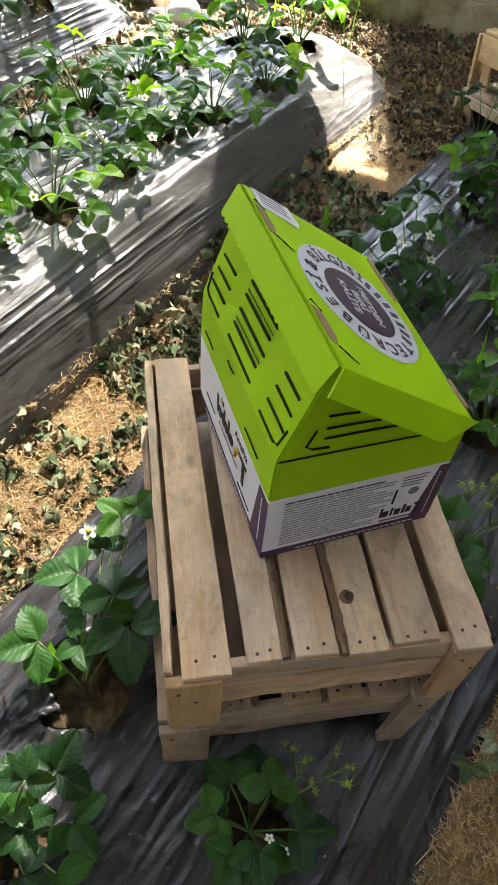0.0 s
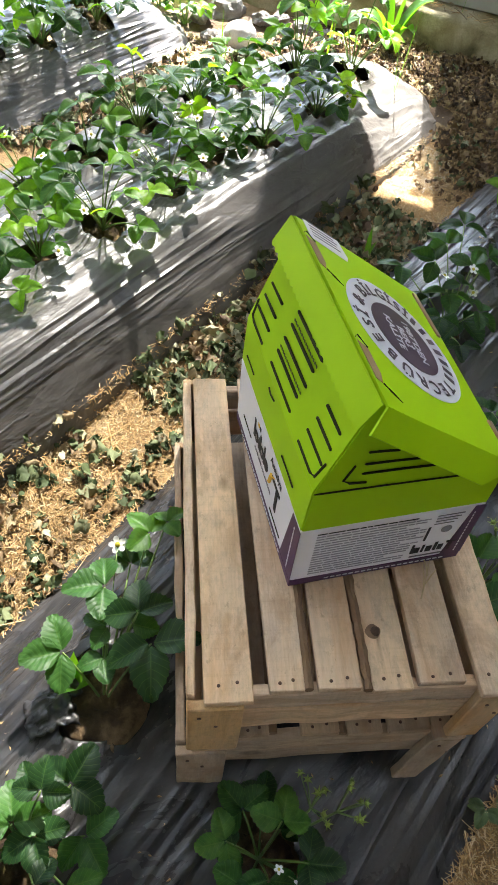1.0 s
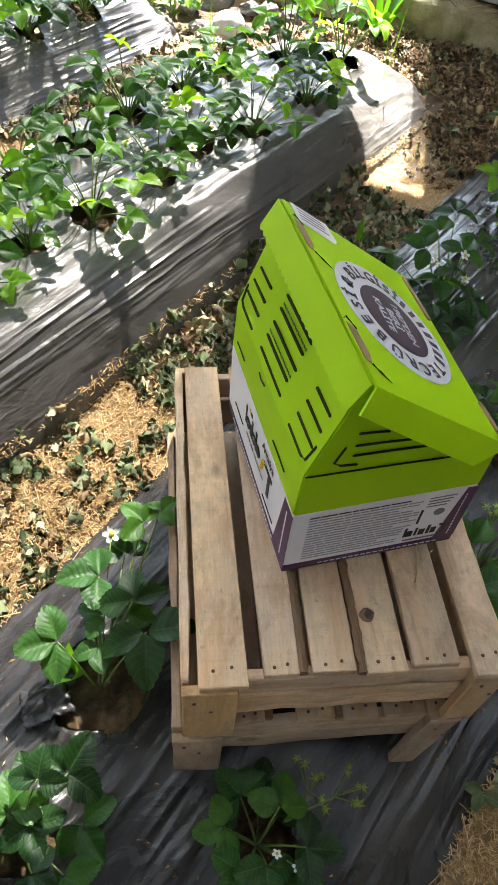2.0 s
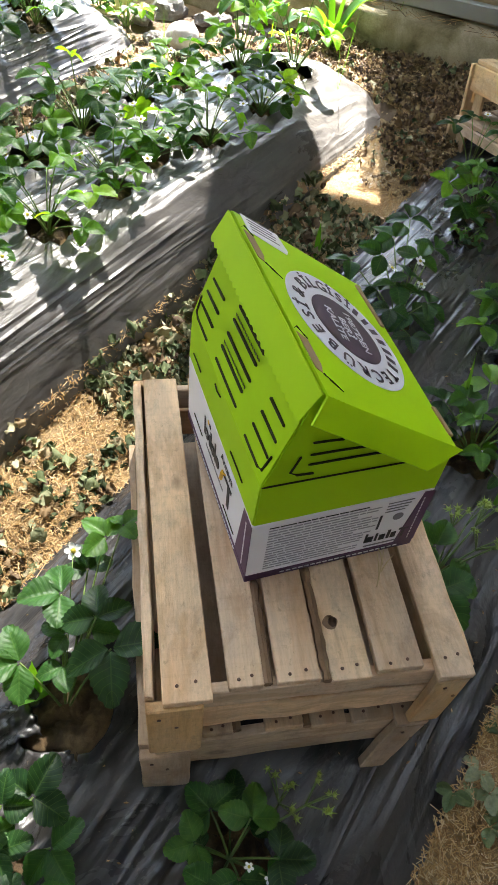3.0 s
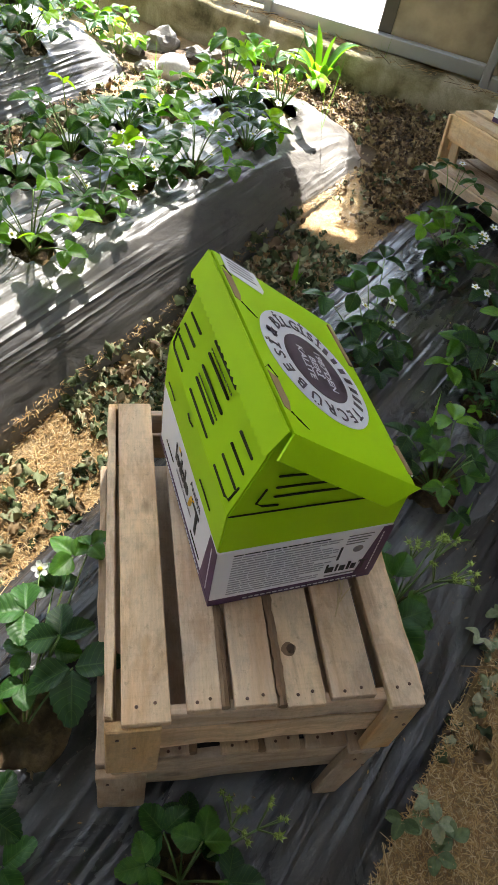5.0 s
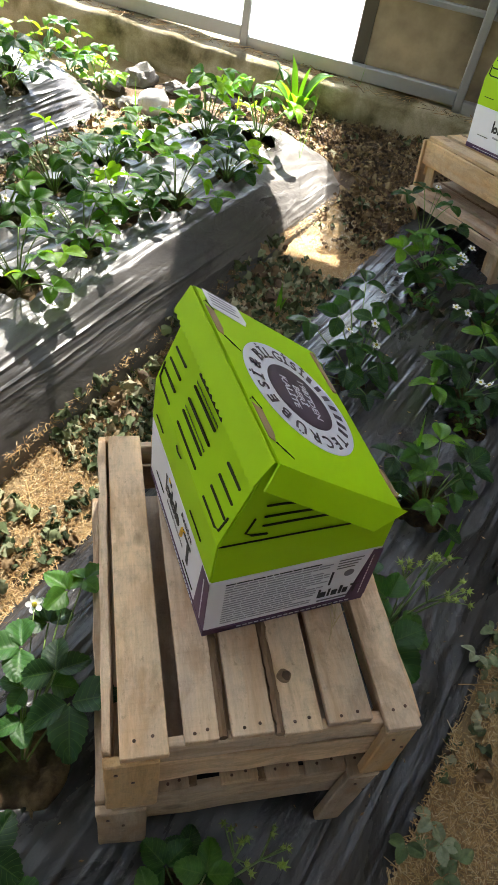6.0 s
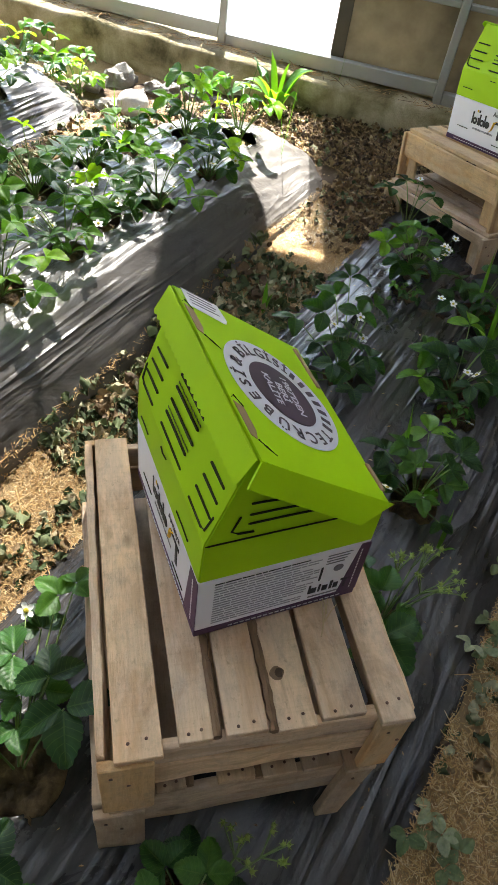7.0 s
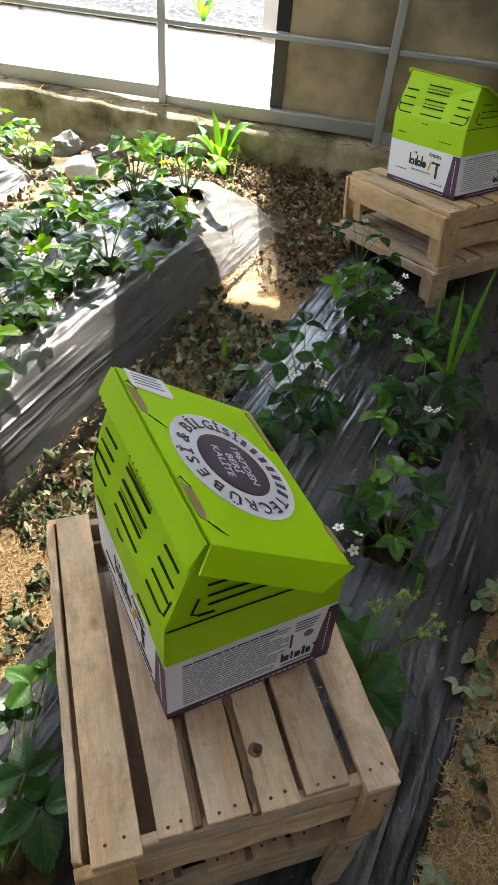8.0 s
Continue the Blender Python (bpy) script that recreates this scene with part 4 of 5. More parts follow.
    # prints on the long white side
    side_print = part("logo_print", box_bm((-0.0008, 0.132, 0.071), (-0.0003, 0.150, 0.0745), 0), INK, lower, "dark printed mark")
    def dot(name, y, z, r, mat):
        bm = bmesh.new()
        prism_bm([(-0.0003, y + r * math.cos(k * math.pi / 8), z + r * math.sin(k * math.pi / 8)) for k in range(16)][::-1], 0.0007, bm)
        part(name, bm, mat, side_print)

    for y in (0.193, 0.163, 0.141):
        dot("logo_disc", y, 0.074, 0.0095, INK)
        dot("logo_disc_hole", y, 0.074, 0.0038, CARD_WHITE) if y != 0.141 else None
    for y, z1 in ((0.204, 0.098), (0.179, 0.085), (0.173, 0.096), (0.152, 0.098)):
        part("logo_bar", box_bm((-0.001, y - 0.0027, 0.065), (-0.0003, y + 0.0027, z1), 0), INK, side_print)
    part("logo_swoosh", tube_bm([(-0.0004, 0.128, 0.058), (-0.0004, 0.120, 0.066), (-0.0004, 0.114, 0.086), (-0.0004, 0.104, 0.092)], [0.001, 0.003, 0.004, 0.0015], 6), INK_YELLOW, side_print, "yellow curved printed stroke")
    part("logo_bar", box_bm((-0.001, 0.076, 0.084), (-0.0003, 0.112, 0.090), 0), INK, side_print)
    part("logo_bar", box_bm((-0.001, 0.083, 0.045), (-0.0003, 0.092, 0.090), 0), INK, side_print)
    for y in (0.188, 0.180):
        part("logo_dot", box_bm((-0.001, y - 0.003, 0.099), (-0.0003, y + 0.003, 0.105), 0), INK_YELLOW if y > 0.185 else INK, side_print)
    stand = Matrix(((0, 0, -1, -0.0009), (-1, 0, 0, 0.10), (0, 1, 0, 0.108), (0, 0, 0, 1)))
    word("text", "Antalya", 0.017, INK, lower, stand)
    word("text", "BUMBLEBEE POLLINATION", 0.0072, INK_GREY, lower, Matrix.Translation((0, 0.052, -0.0555)) @ stand)
    for y0, y1, z in ((0.215, 0.262, 0.045), (0.055, 0.105, 0.028)):
        slot([(-0.0003, y0, z), (-0.0003, (y0 + y1) / 2, z), (-0.0003, y1, z)], 0.0011, lower)
    for k in range(26):
        part("print_bar", box_bm((-0.0014, -0.0030, -0.0007), (-0.0006, 0.0030, 0.0007)), CARD_WHITE, lower, "", pose(0, 0.05 + 0.0085 * k, 0.007))
        if k < 20:
            part("print_bar", box_bm((-0.0030, -0.0014, -0.0007), (0.0030, -0.0006, 0.0007)), CARD_WHITE, lower, "", pose(0.05 + 0.0085 * k, 0, 0.007))
    # small print on the short white end
    pr = random.Random(4)
    for k in range(17):
        z, x, right = 0.1135 - 0.0056 * k, 0.022, (0.15 if k == 0 else 0.168 if k < 11 else 0.155) - pr.choice((0, 0, 0.004, 0.03))
        while x < right - 0.006:
            w = min(pr.uniform(0.006, 0.026), right - x)
            part("print_bar", box_bm((x, -0.0009, z - 0.0008), (x + w, -0.0003, z + 0.0008)), INK if k == 0 else INK_PALE, lower)
            x += w + 0.0016
    for k in range(4):
        part("print_bar", box_bm((0.176, -0.0009, 0.111 - 0.006 * k), (0.212 - 0.003 * k, -0.0003, 0.1125 - 0.006 * k)), INK_GREY, lower)
    part("print_bar", box_bm((0.171, -0.001, 0.058), (0.174, -0.0003, 0.088)), INK, lower)
    seal = bmesh.new()
    prism_bm([(0.198 + 0.0075 * math.cos(-k * math.pi / 8), -0.0003, 0.078 + 0.0075 * math.sin(-k * math.pi / 8)) for k in range(16)], 0.0006, seal)
    part("seal_print", seal, INK_GREY, lower, "round grey printed seal")
    for x0, x1, z0, z1 in ((0.160, 0.163, 0.03, 0.050), (0.163, 0.172, 0.03, 0.042), (0.175, 0.178, 0.03, 0.047), (0.181, 0.189, 0.03, 0.042), (0.192, 0.196, 0.03, 0.049), (0.198, 0.205, 0.03, 0.042), (0.208, 0.222, 0.044, 0.048), (0.213, 0.217, 0.026, 0.048)):
        part("logo_bar", box_bm((x0, -0.001, z0), (x1, -0.0003, z1)), INK, lower)
    part("print_bar", box_bm((0.162, -0.0009, 0.020), (0.215, -0.0003, 0.0225)), INK_GREY, lower)
    return h


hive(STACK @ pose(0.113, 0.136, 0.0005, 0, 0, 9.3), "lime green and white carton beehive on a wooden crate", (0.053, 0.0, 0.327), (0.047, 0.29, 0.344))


# ---- the second stack, by the wall ----
D2, C2 = Vector((1.167, 1.388, 0.36)), Vector((1.068, 1.855, 0.28))
Y2 = (C2 - D2).normalized()
X2 = Y2.cross(Vector((0, 0, 1))).normalized()
Z2 = X2.cross(Y2)
STACK2 = Matrix(((X2.x, Y2.x, Z2.x, D2.x), (X2.y, Y2.y, Z2.y, D2.y), (X2.z, Y2.z, Z2.z, D2.z), (0, 0, 0, 1)))
crate(STACK2, 0.162, "pale sawn wooden crate upside down under a beehive by the wall", WOOD_YELLOW, "crates of the back stack", 21, 0.48, True)
crate(STACK2 @ pose(-0.02, -0.012, -0.162, 0, 0, 1.0), 0.135, "weathered wooden crate upside down on the bed by the wall", WOOD_OLD, "crates of the back stack", 25, 0.50, True, side_height=0.042)
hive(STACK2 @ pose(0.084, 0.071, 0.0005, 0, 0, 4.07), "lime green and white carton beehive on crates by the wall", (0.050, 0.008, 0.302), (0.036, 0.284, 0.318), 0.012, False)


# ---- strawberry plants ----
def leaflet(verts, faces, uvs, m, length, width, cup, pleat, seed):
    rows, cols = 18, 4
    base = len(verts)
    for i in range(rows + 1):
        t = i / rows
        w = width * 0.5 * math.sin(math.pi * min(0.985, t * 0.97 + 0.012) ** 0.88) ** 0.85 + 0.004
        for j in range(-cols, cols + 1):
            s = j / cols
            x, y = s * w, t * length
            if abs(j) == cols and 2 < i < rows:
                k = 0.07 * width * (1 if i % 2 else -0.5)
                x, y = x + math.copysign(k, s), y + 0.03 * length * (1 if i % 2 else 0)
            z = cup * abs(s) * w - 0.3 * cup * (s * s) * w
            z += pleat * length * math.cos(2 * math.pi * (t * 7 - abs(s) * 1.7)) * min(1, abs(s) * 2) * 0.5 * (1 - 0.4 * abs(s))
            z -= 0.36 * length * t * t * (0.7 + 0.3 * math.sin(seed))
            z += 0.025 * length * math.sin(seed * 3 + s * 4 + t * 5)
            verts.append(m @ Vector((x, y, z)))
            uvs.append((0.5 + 0.5 * s, t))
    nc = 2 * cols + 1
    for i in range(rows):
        for j in range(nc - 1):
            a = base + i * nc + j
            faces.append((a, a + 1, a + nc + 1, a + nc))


def leaf_mesh(seed, material, name="leaf", broad=0.66):
    r = random.Random(seed)
    verts, faces, uvs = [], [], []
    for yaw, size in ((0, 1.0), (84 + r.uniform(-12, 12), 0.92), (-84 + r.uniform(-12, 12), 0.92)):
        m = pose(0, 0, 0, r.uniform(-8, 14), r.uniform(-14, 14), yaw)
        leaflet(verts, faces, uvs, m @ Matrix.Translation((0, 0.06, 0)), size, broad * r.uniform(0.88, 1.1) * size, r.uniform(0.3, 0.9), 0.022, r.uniform(0, 6))
    return from_arrays(name, [tuple(v) for v in verts], faces, material, True, uvs)


LEAVES = [leaf_mesh(100 + k, LEAF) for k in range(8)]
LEAVES_OLD = [leaf_mesh(170 + k, LEAF_OLD, broad=0.76) for k in range(6)]
LEAVES_YOUNG_LIT = [leaf_mesh(190 + k, LEAF_YOUNG_LIT, broad=0.7) for k in range(4)]
LEAVES_WILTED = [leaf_mesh(150 + k, LEAF_WILTED) for k in range(3)]


def flower_meshes():
    verts, faces = [], []
    for k in range(5):
        a = 2 * math.pi * k / 5
        base = len(verts)
        for i in range(4):
            t = i / 3
            w = (0.30, 0.62, 0.66, 0.30)[i]
            for s in (-1, 0, 1):
                p = Vector((s * w * 0.5, 0.16 + 0.84 * t, 0.12 * t * t + 0.06 * abs(s)))
                verts.append(tuple(Matrix.Rotation(a, 3, "Z") @ p))
        for i in range(3):
            for j in range(2):
                q = base + i * 3 + j
                faces.append((q, q + 1, q + 4, q + 3))
    petals = from_arrays("flower", verts, faces, PETAL)
    bm = bmesh.new()
    bmesh.ops.create_icosphere(bm, subdivisions=2, radius=0.3)
    for v in bm.verts:
        v.co.z = v.co.z * 0.7 + 0.08
    mesh = bpy.data.meshes.new("centre")
    bm.to_mesh(mesh)
    bm.free()
    mesh.materials.append(POLLEN)
    return petals, mesh


PETALS, CENTRE = flower_meshes()
BUD_BM = rock_bm(0.5, 1.2, 3, 2, 0.3)
for k in range(6):
    q = Matrix.Rotation(k * 1.047, 4, "Z")
    tri = [BUD_BM.verts.new(q @ Vector(p)) for p in ((-0.3, 0.25, -0.25), (0.3, 0.25, -0.25), (0.0, 1.25, 0.45), (0.0, 0.5, 0.02))]
    BUD_BM.faces.new((tri[0], tri[1], tri[3]))
    BUD_BM.faces.new((tri[1], tri[2], tri[3]))
    BUD_BM.faces.new((tri[2], tri[0], tri[3]))
BUD = bpy.data.meshes.new("bud")
BUD_BM.to_mesh(BUD)
BUD_BM.free()
BUD.materials.append(BUD_GREEN)


def stem(name, parent, a, b, r0, r1, sag=0.3, material=None):
    a, b = Vector(a), Vector(b)
    out = Vector((b.x - a.x, b.y - a.y, 0))
    pts = []
    for i in range(7):
        t = i / 6
        p = a.lerp(b, t)
        p -= out * sag * t * (1 - t)
        p.z += abs(b.z - a.z) * 0.35 * t * (1 - t)
        pts.append(p)
    return part(name, tube_bm(pts, [r0 + (r1 - r0) * i / 6 for i in range(7)], 5), material or STALK, parent, smooth=True)


def add_leaf(plant, r, tip, yaw, size, tilt, meshes=LEAVES, root=(0, 0, 0)):
    """tip: where the stalk meets the three leaflets; yaw: the way in which the middle one points."""
    m = pose(*tip, tilt, r.uniform(-16, 16), yaw) @ Matrix.Diagonal((size, size, size, 1))
    ob = link("leaf", r.choice(meshes), None, plant, "", m)
    s = stem("stalk", ob, root, tip, 0.0022, 0.0014)
    s.matrix_basis = m.inverted()
    return ob


def add_flower(plant, r, tip, size=0.013):
    m = pose(*tip, r.uniform(0, 50), r.uniform(-25, 25), r.uniform(0, 360)) @ Matrix.Diagonal((size, size, size, 1))
    fl = link("flower", PETALS, None, plant, "white five-petalled flower", m)
    link("centre", CENTRE, None, fl, "yellow flower centre")
    s = stem("flower_stalk", fl, (0, 0, 0), tip, 0.0012, 0.0008)
    s.matrix_basis = m.inverted()


def strawberry(x, y, size=1.0, leaves=10, flowers=2, seed=0, tips=(), blossoms=(), label="", lean=(0, 0), tall=1.0, leaf=0.055, bloom=0.014, meshes=None, young=0.0):
    r = random.Random(seed)
    z = bed_top(x, y) - 0.012
    p = thing("strawberry_plant", label or "green strawberry plant with serrated leaves in mulch film", "strawberry plant", pose(x, y, z), "strawberry plants")
    for tx, ty, tz, yaw, s in tips:
        if yaw is None:
            yaw = math.degrees(math.atan2(ty - y, tx - x)) - 90
        add_leaf(p, r, (tx - x, ty - y, tz - z), yaw, s, r.uniform(-4, 12), meshes or LEAVES)
    for k in range(leaves):
        a = k * 2.39996 + r.uniform(-0.35, 0.35) + seed
        far = (0.35 + 0.65 * ((k + 1) / leaves) ** 0.7) * 0.105 * size * r.uniform(0.75, 1.15)
        up = (0.15 - 0.085 * (k / max(1, leaves - 1))) * size * tall * r.uniform(0.55, 1.2)
        tip = (far * math.cos(a) + lean[0], far * math.sin(a) + lean[1], up)
        add_leaf(p, r, tip, math.degrees(a) - 90 + r.uniform(-35, 35), leaf * size * r.uniform(0.68, 1.1), r.uniform(-34, 20), LEAVES_YOUNG_LIT if r.random() < young else meshes or LEAVES)
    for fx, fy, fz in blossoms:
        add_flower(p, r, (fx - x, fy - y, fz - z), bloom)
    for k in range(flowers):
        a = r.uniform(0, 6.28)
        d = r.uniform(0.05, 0.12) * size
        add_flower(p, r, (d * math.cos(a), d * math.sin(a), r.uniform(0.05, 0.13) * size), 0.0125)
    return p


def buds(plant, root, spots):
    here = plant.matrix_basis.translation
    r = random.Random(len(spots))
    root = Vector(root) - here
    for k in range(0, len(spots), 3):
        group = [Vector(s) - here for s in spots[k:k + 3]]
        fork = sum(group, Vector()) / len(group) * 0.72 + root * 0.28
        stem("bud_stalk", plant, root, fork, 0.0023, 0.0018, 0.15)
        for tip in group:
            for twin in range(2):
                end = tip + Vector([r.uniform(-0.012, 0.012) for _ in range(3)]) * twin
                size = r.uniform(0.006, 0.0088)
                ob = link("bud", BUD, None, plant, "green fruit bud", pose(*end, r.uniform(-60, 60), r.uniform(-60, 60), r.uniform(0, 90)) @ Matrix.Diagonal((size, size, size, 1)))
                s = stem("bud_stalk", ob, fork, end, 0.0015, 0.0010, 0.2)
                s.matrix_basis = ob.matrix_basis.inverted()


strawberry(-0.14, 0.09, 1.0, 0, 0, 2, [(-0.073, 0.319, 0.2, 45, 0.046), (-0.046, 0.338, 0.2, -60, 0.036), (-0.139, 0.234, 0.19, 95, 0.058), (-0.086, 0.184, 0.21, 0, 0.052), (-0.192, 0.136, 0.19, 100, 0.056), (-0.133, 0.179, 0.17, 60, 0.04), (-0.136, 0.136, 0.16, 190, 0.04), (-0.066, 0.14, 0.2, 180, 0.072), (-0.105, 0.29, 0.15, 20, 0.045), (-0.10, 0.19, 0.15, -20, 0.045)],
           [(-0.122, 0.3, 0.2)], "large bright green strawberry plant beside the crate", leaf=0.04, meshes=LEAVES_OLD)
strawberry(-0.235, -0.09, 0.9, 4, 0, 5, [(-0.166, -0.034, 0.18, -30, 0.052), (-0.239, -0.072, 0.16, 10, 0.05), (-0.216, -0.031, 0.16, 30, 0.034), (-0.151, -0.086, 0.12, 210, 0.05), (-0.211, -0.085, 0.15, 200, 0.046), (-0.29, -0.02, 0.15, 70, 0.05), (-0.28, -0.13, 0.15, 120, 0.055)], [], "strawberry plant with broad leaves at the edge of the bed", meshes=LEAVES_OLD)
p3 = strawberry(0.085, -0.12, 0.7, 5, 0, 7, [(0.06, -0.066, 0.11, 40, 0.044), (0.112, -0.084, 0.12, -20, 0.045), (0.036, -0.101, 0.1, 100, 0.042), (0.142, -0.134, 0.12, -100, 0.048), (0.089, -0.149, 0.11, 180, 0.045), (0.055, -0.154, 0.1, 140, 0.045)],
                [(0.103, -0.138, 0.12), (0.128, -0.155, 0.12)], "shaded dark green strawberry plant with runners before the crate", bloom=0.007, meshes=LEAVES_OLD)
buds(p3, (0.12, -0.1, 0.09), [(0.23, -0.064, 0.1), (0.217, -0.045, 0.1), (0.22, -0.084, 0.1), (0.16, -0.028, 0.08), (0.181, -0.045, 0.09), (0.18, -0.088, 0.09)])
p4 = strawberry(0.50, 0.265, 0.9, 0, 0, 9, [(0.482, 0.284, 0.15, None, 0.055), (0.473, 0.215, 0.12, 200, 0.07), (0.474, 0.335, 0.14, 60, 0.05), (0.515, 0.247, 0.1, None, 0.05)], [], "strawberry plant with green fruit buds beside the crate", meshes=LEAVES_OLD)
buds(p4, (0.50, 0.265, 0.06), [(0.602, 0.355, 0.16), (0.613, 0.340, 0.16), (0.600, 0.345, 0.165), (0.633, 0.299, 0.16), (0.622, 0.267, 0.16), (0.628, 0.285, 0.155), (0.524, 0.349, 0.16), (0.563, 0.346, 0.16), (0.545, 0.352, 0.155), (0.594, 0.280, 0.16), (0.605, 0.266, 0.16), (0.556, 0.306, 0.16), (0.584, 0.353, 0.16)])
strawberry(0.652, 0.512, 0.8, 6, 0, 12, [(0.575, 0.574, 0.19, None, 0.05), (0.683, 0.605, 0.2, None, 0.058), (0.73, 0.548, 0.19, -60, 0.06), (0.689, 0.498, 0.16, None, 0.045), (0.632, 0.539, 0.18, None, 0.045), (0.585, 0.536, 0.16, None, 0.04), (0.652, 0.499, 0.13, None, 0.035), (0.627, 0.578, 0.19, None, 0.05)],
           [(0.526, 0.519, 0.17), (0.559, 0.495, 0.17), (0.643, 0.48, 0.13), (0.548, 0.48, 0.14)], "flowering strawberry plant in mulch film", bloom=0.0125)
strawberry(0.575, 0.865, 0.9, 7, 0, 14, [(0.486, 1.003, 0.19, 70, 0.055), (0.655, 1.121, 0.22, None, 0.06), (0.587, 1.035, 0.23, 30, 0.06), (0.633, 0.972, 0.22, -40, 0.055), (0.696, 1.032, 0.2, None, 0.05), (0.573, 0.912, 0.19, 170, 0.06), (0.607, 0.869, 0.15, 200, 0.07), (0.487, 0.845, 0.13, 110, 0.055), (0.55, 0.987, 0.22, 60, 0.055)],
           [(0.56, 0.938, 0.22), (0.633, 0.961, 0.22), (0.659, 0.964, 0.15)], "flowering strawberry plant behind the beehive", bloom=0.0125)
strawberry(0.936, 1.314, 0.9, 8, 0, 15, [(0.842, 1.342, 0.18, None, 0.055), (0.9, 1.362, 0.2, None, 0.055), (0.957, 1.369, 0.2, None, 0.055), (0.898, 1.272, 0.2, 130, 0.055), (0.988, 1.304, 0.18, None, 0.05), (0.858, 1.282, 0.16, None, 0.05), (0.933, 1.254, 0.17, 180, 0.055)],
           [(1.044, 1.324, 0.2), (0.994, 1.286, 0.2), (0.989, 1.258, 0.19), (0.966, 1.254, 0.18), (1.0, 1.27, 0.2)], "flowering strawberry plant near the back crates", bloom=0.0125)
strawberry(1.048, 1.098, 0.9, 7, 0, 17, [(0.983, 1.132, 0.2, 60, 0.06), (1.087, 1.126, 0.22, None, 0.055), (0.93, 1.051, 0.19, None, 0.055), (1.014, 1.074, 0.2, 130, 0.06), (1.136, 1.106, 0.2, None, 0.055)], [(0.89, 1.053, 0.2), (0.914, 1.029, 0.2)], "tall strawberry plant among grass", bloom=0.0115)
strawberry(0.848, 0.80, 0.9, 7, 0, 19, [(0.75, 0.799, 0.17, None, 0.06), (0.823, 0.832, 0.2, 60, 0.065), (0.894, 0.828, 0.21, -60, 0.065), (0.965, 0.826, 0.2, None, 0.06), (0.916, 0.785, 0.19, -120, 0.06), (0.907, 0.922, 0.22, None, 0.055), (0.801, 0.771, 0.15, None, 0.05), (0.913, 0.779, 0.14, None, 0.05), (0.79, 0.86, 0.19, None, 0.055)],
           [(0.846, 0.777, 0.2), (0.866, 0.768, 0.2), (0.894, 0.753, 0.19)], "flowering strawberry plant among grass", bloom=0.0125)
strawberry(1.03, 1.60, 0.8, 1, 0, 20, [(0.942, 1.609, 0.2, None, 0.055), (1.037, 1.504, 0.23, 100, 0.05), (1.043, 1.437, 0.2, 190, 0.05), (1.01, 1.656, 0.2, None, 0.045)], [(1.009, 1.571, 0.25)], "small strawberry plant beside the back crates", bloom=0.0115)
strawberry(0.869, 1.197, 0.42, 9, 0, 22, label="stunted little strawberry plant on the film")
strawberry(0.815, 0.715, 0.38, 8, 1, 23, label="young strawberry plant in a hole of the film")
for i, (x, y) in enumerate(LEFT_PLANTS):
    strawberry(x, y, rng.uniform(0.85, 1.1), rng.randint(10, 13), rng.randint(2, 5), 40 + i, lean=(0, 0.03) if i in (7, 8) else (0, 0), label="strawberry plant lit from behind on the sunlit bed", tall=rng.uniform(1.3, 1.5) if i in (7, 8) else rng.uniform(0.8, 1.25), leaf=0.054, young=0.6 if i in (7, 8) else 0.16)
for i, (x, y) in enumerate(FAR_PLANTS):
    strawberry(x, y, rng.uniform(0.85, 1.1), rng.randint(9, 12), rng.randint(0, 1), 80 + i, label="strawberry plant on the bed beside the rubble", tall=1.25, young=0.4)


# ---- grass and weeds ----
def blade(parent, root, tip, width, bend, material=LEAF_WEED, name="blade"):
    root, tip = Vector(root), Vector(tip)
    side = Vector((-(tip.y - root.y), tip.x - root.x, 0))
    side = (side if side.length > 1e-4 else Vector((1, 0, 0))).normalized()
    verts, faces = [], []
    n = 9
    for i in range(n + 1):
        t = i / n
        p = root.lerp(tip, t)
        p.z += bend * math.sin(math.pi * t) * 0.5
        w = width * (0.5 + 0.9 * math.sin(math.pi * min(1, t * 0.85 + 0.1)) - 0.4 * t) * (1 - t ** 4)
        for s in (-1, 0, 1):
            q = p + side * (s * w)
            q.z += abs(s) * w * 0.5
            verts.append(tuple(q))
    for i in range(n):
        for j in range(2):
            a = i * 3 + j
            faces.append((a, a + 1, a + 4, a + 3))
    return link(name, from_arrays(name, verts, faces, material), None, parent)


def weed(x, y, spec, label, width=0.008, category="weed"):
    w = thing("weed", label, category, pose(x, y, bed_top(x, y) - 0.01))
    for dx, dy, dz, bend in spec:
        blade(w, (0, 0, 0), (dx, dy, dz), width, bend)
    return w


weed(0.78, 2.50, [(-0.10, -0.02, 0.16, 0.06), (-0.04, 0.03, 0.24, 0.05), (0.03, -0.02, 0.22, 0.08), (0.12, -0.05, 0.2, 0.1), (0.14, 0.02, 0.17, 0.12), (-0.14, 0.04, 0.12, 0.09), (0.06, -0.1, 0.1, 0.1), (-0.03, -0.09, 0.12, 0.08)], "leafy green weed with long leaves at the kerb", 0.026)
weed(1.0, 0.935, [(-0.045, -0.01, 0.27, 0.01), (0.16, 0.16, 0.28, 0.05), (0.05, 0.13, 0.26, 0.03)], "tall green grass among the strawberry plants", 0.006, "grass")
weed(1.03, 1.08, [(-0.05, -0.03, 0.27, 0.01), (-0.03, -0.01, 0.2, 0.03)], "upright green grass beside the back crates", 0.005, "grass")
weed(0.655, 0.61, [(-0.05, -0.02, 0.22, 0.01)], "single tall grass blade", 0.004, "grass")
weed(0.67, 0.40, [(0.03, 0.05, 0.09, 0.02), (0.02, -0.02, 0.05, 0.02)], "thin green grass blades on the film", 0.004, "grass")
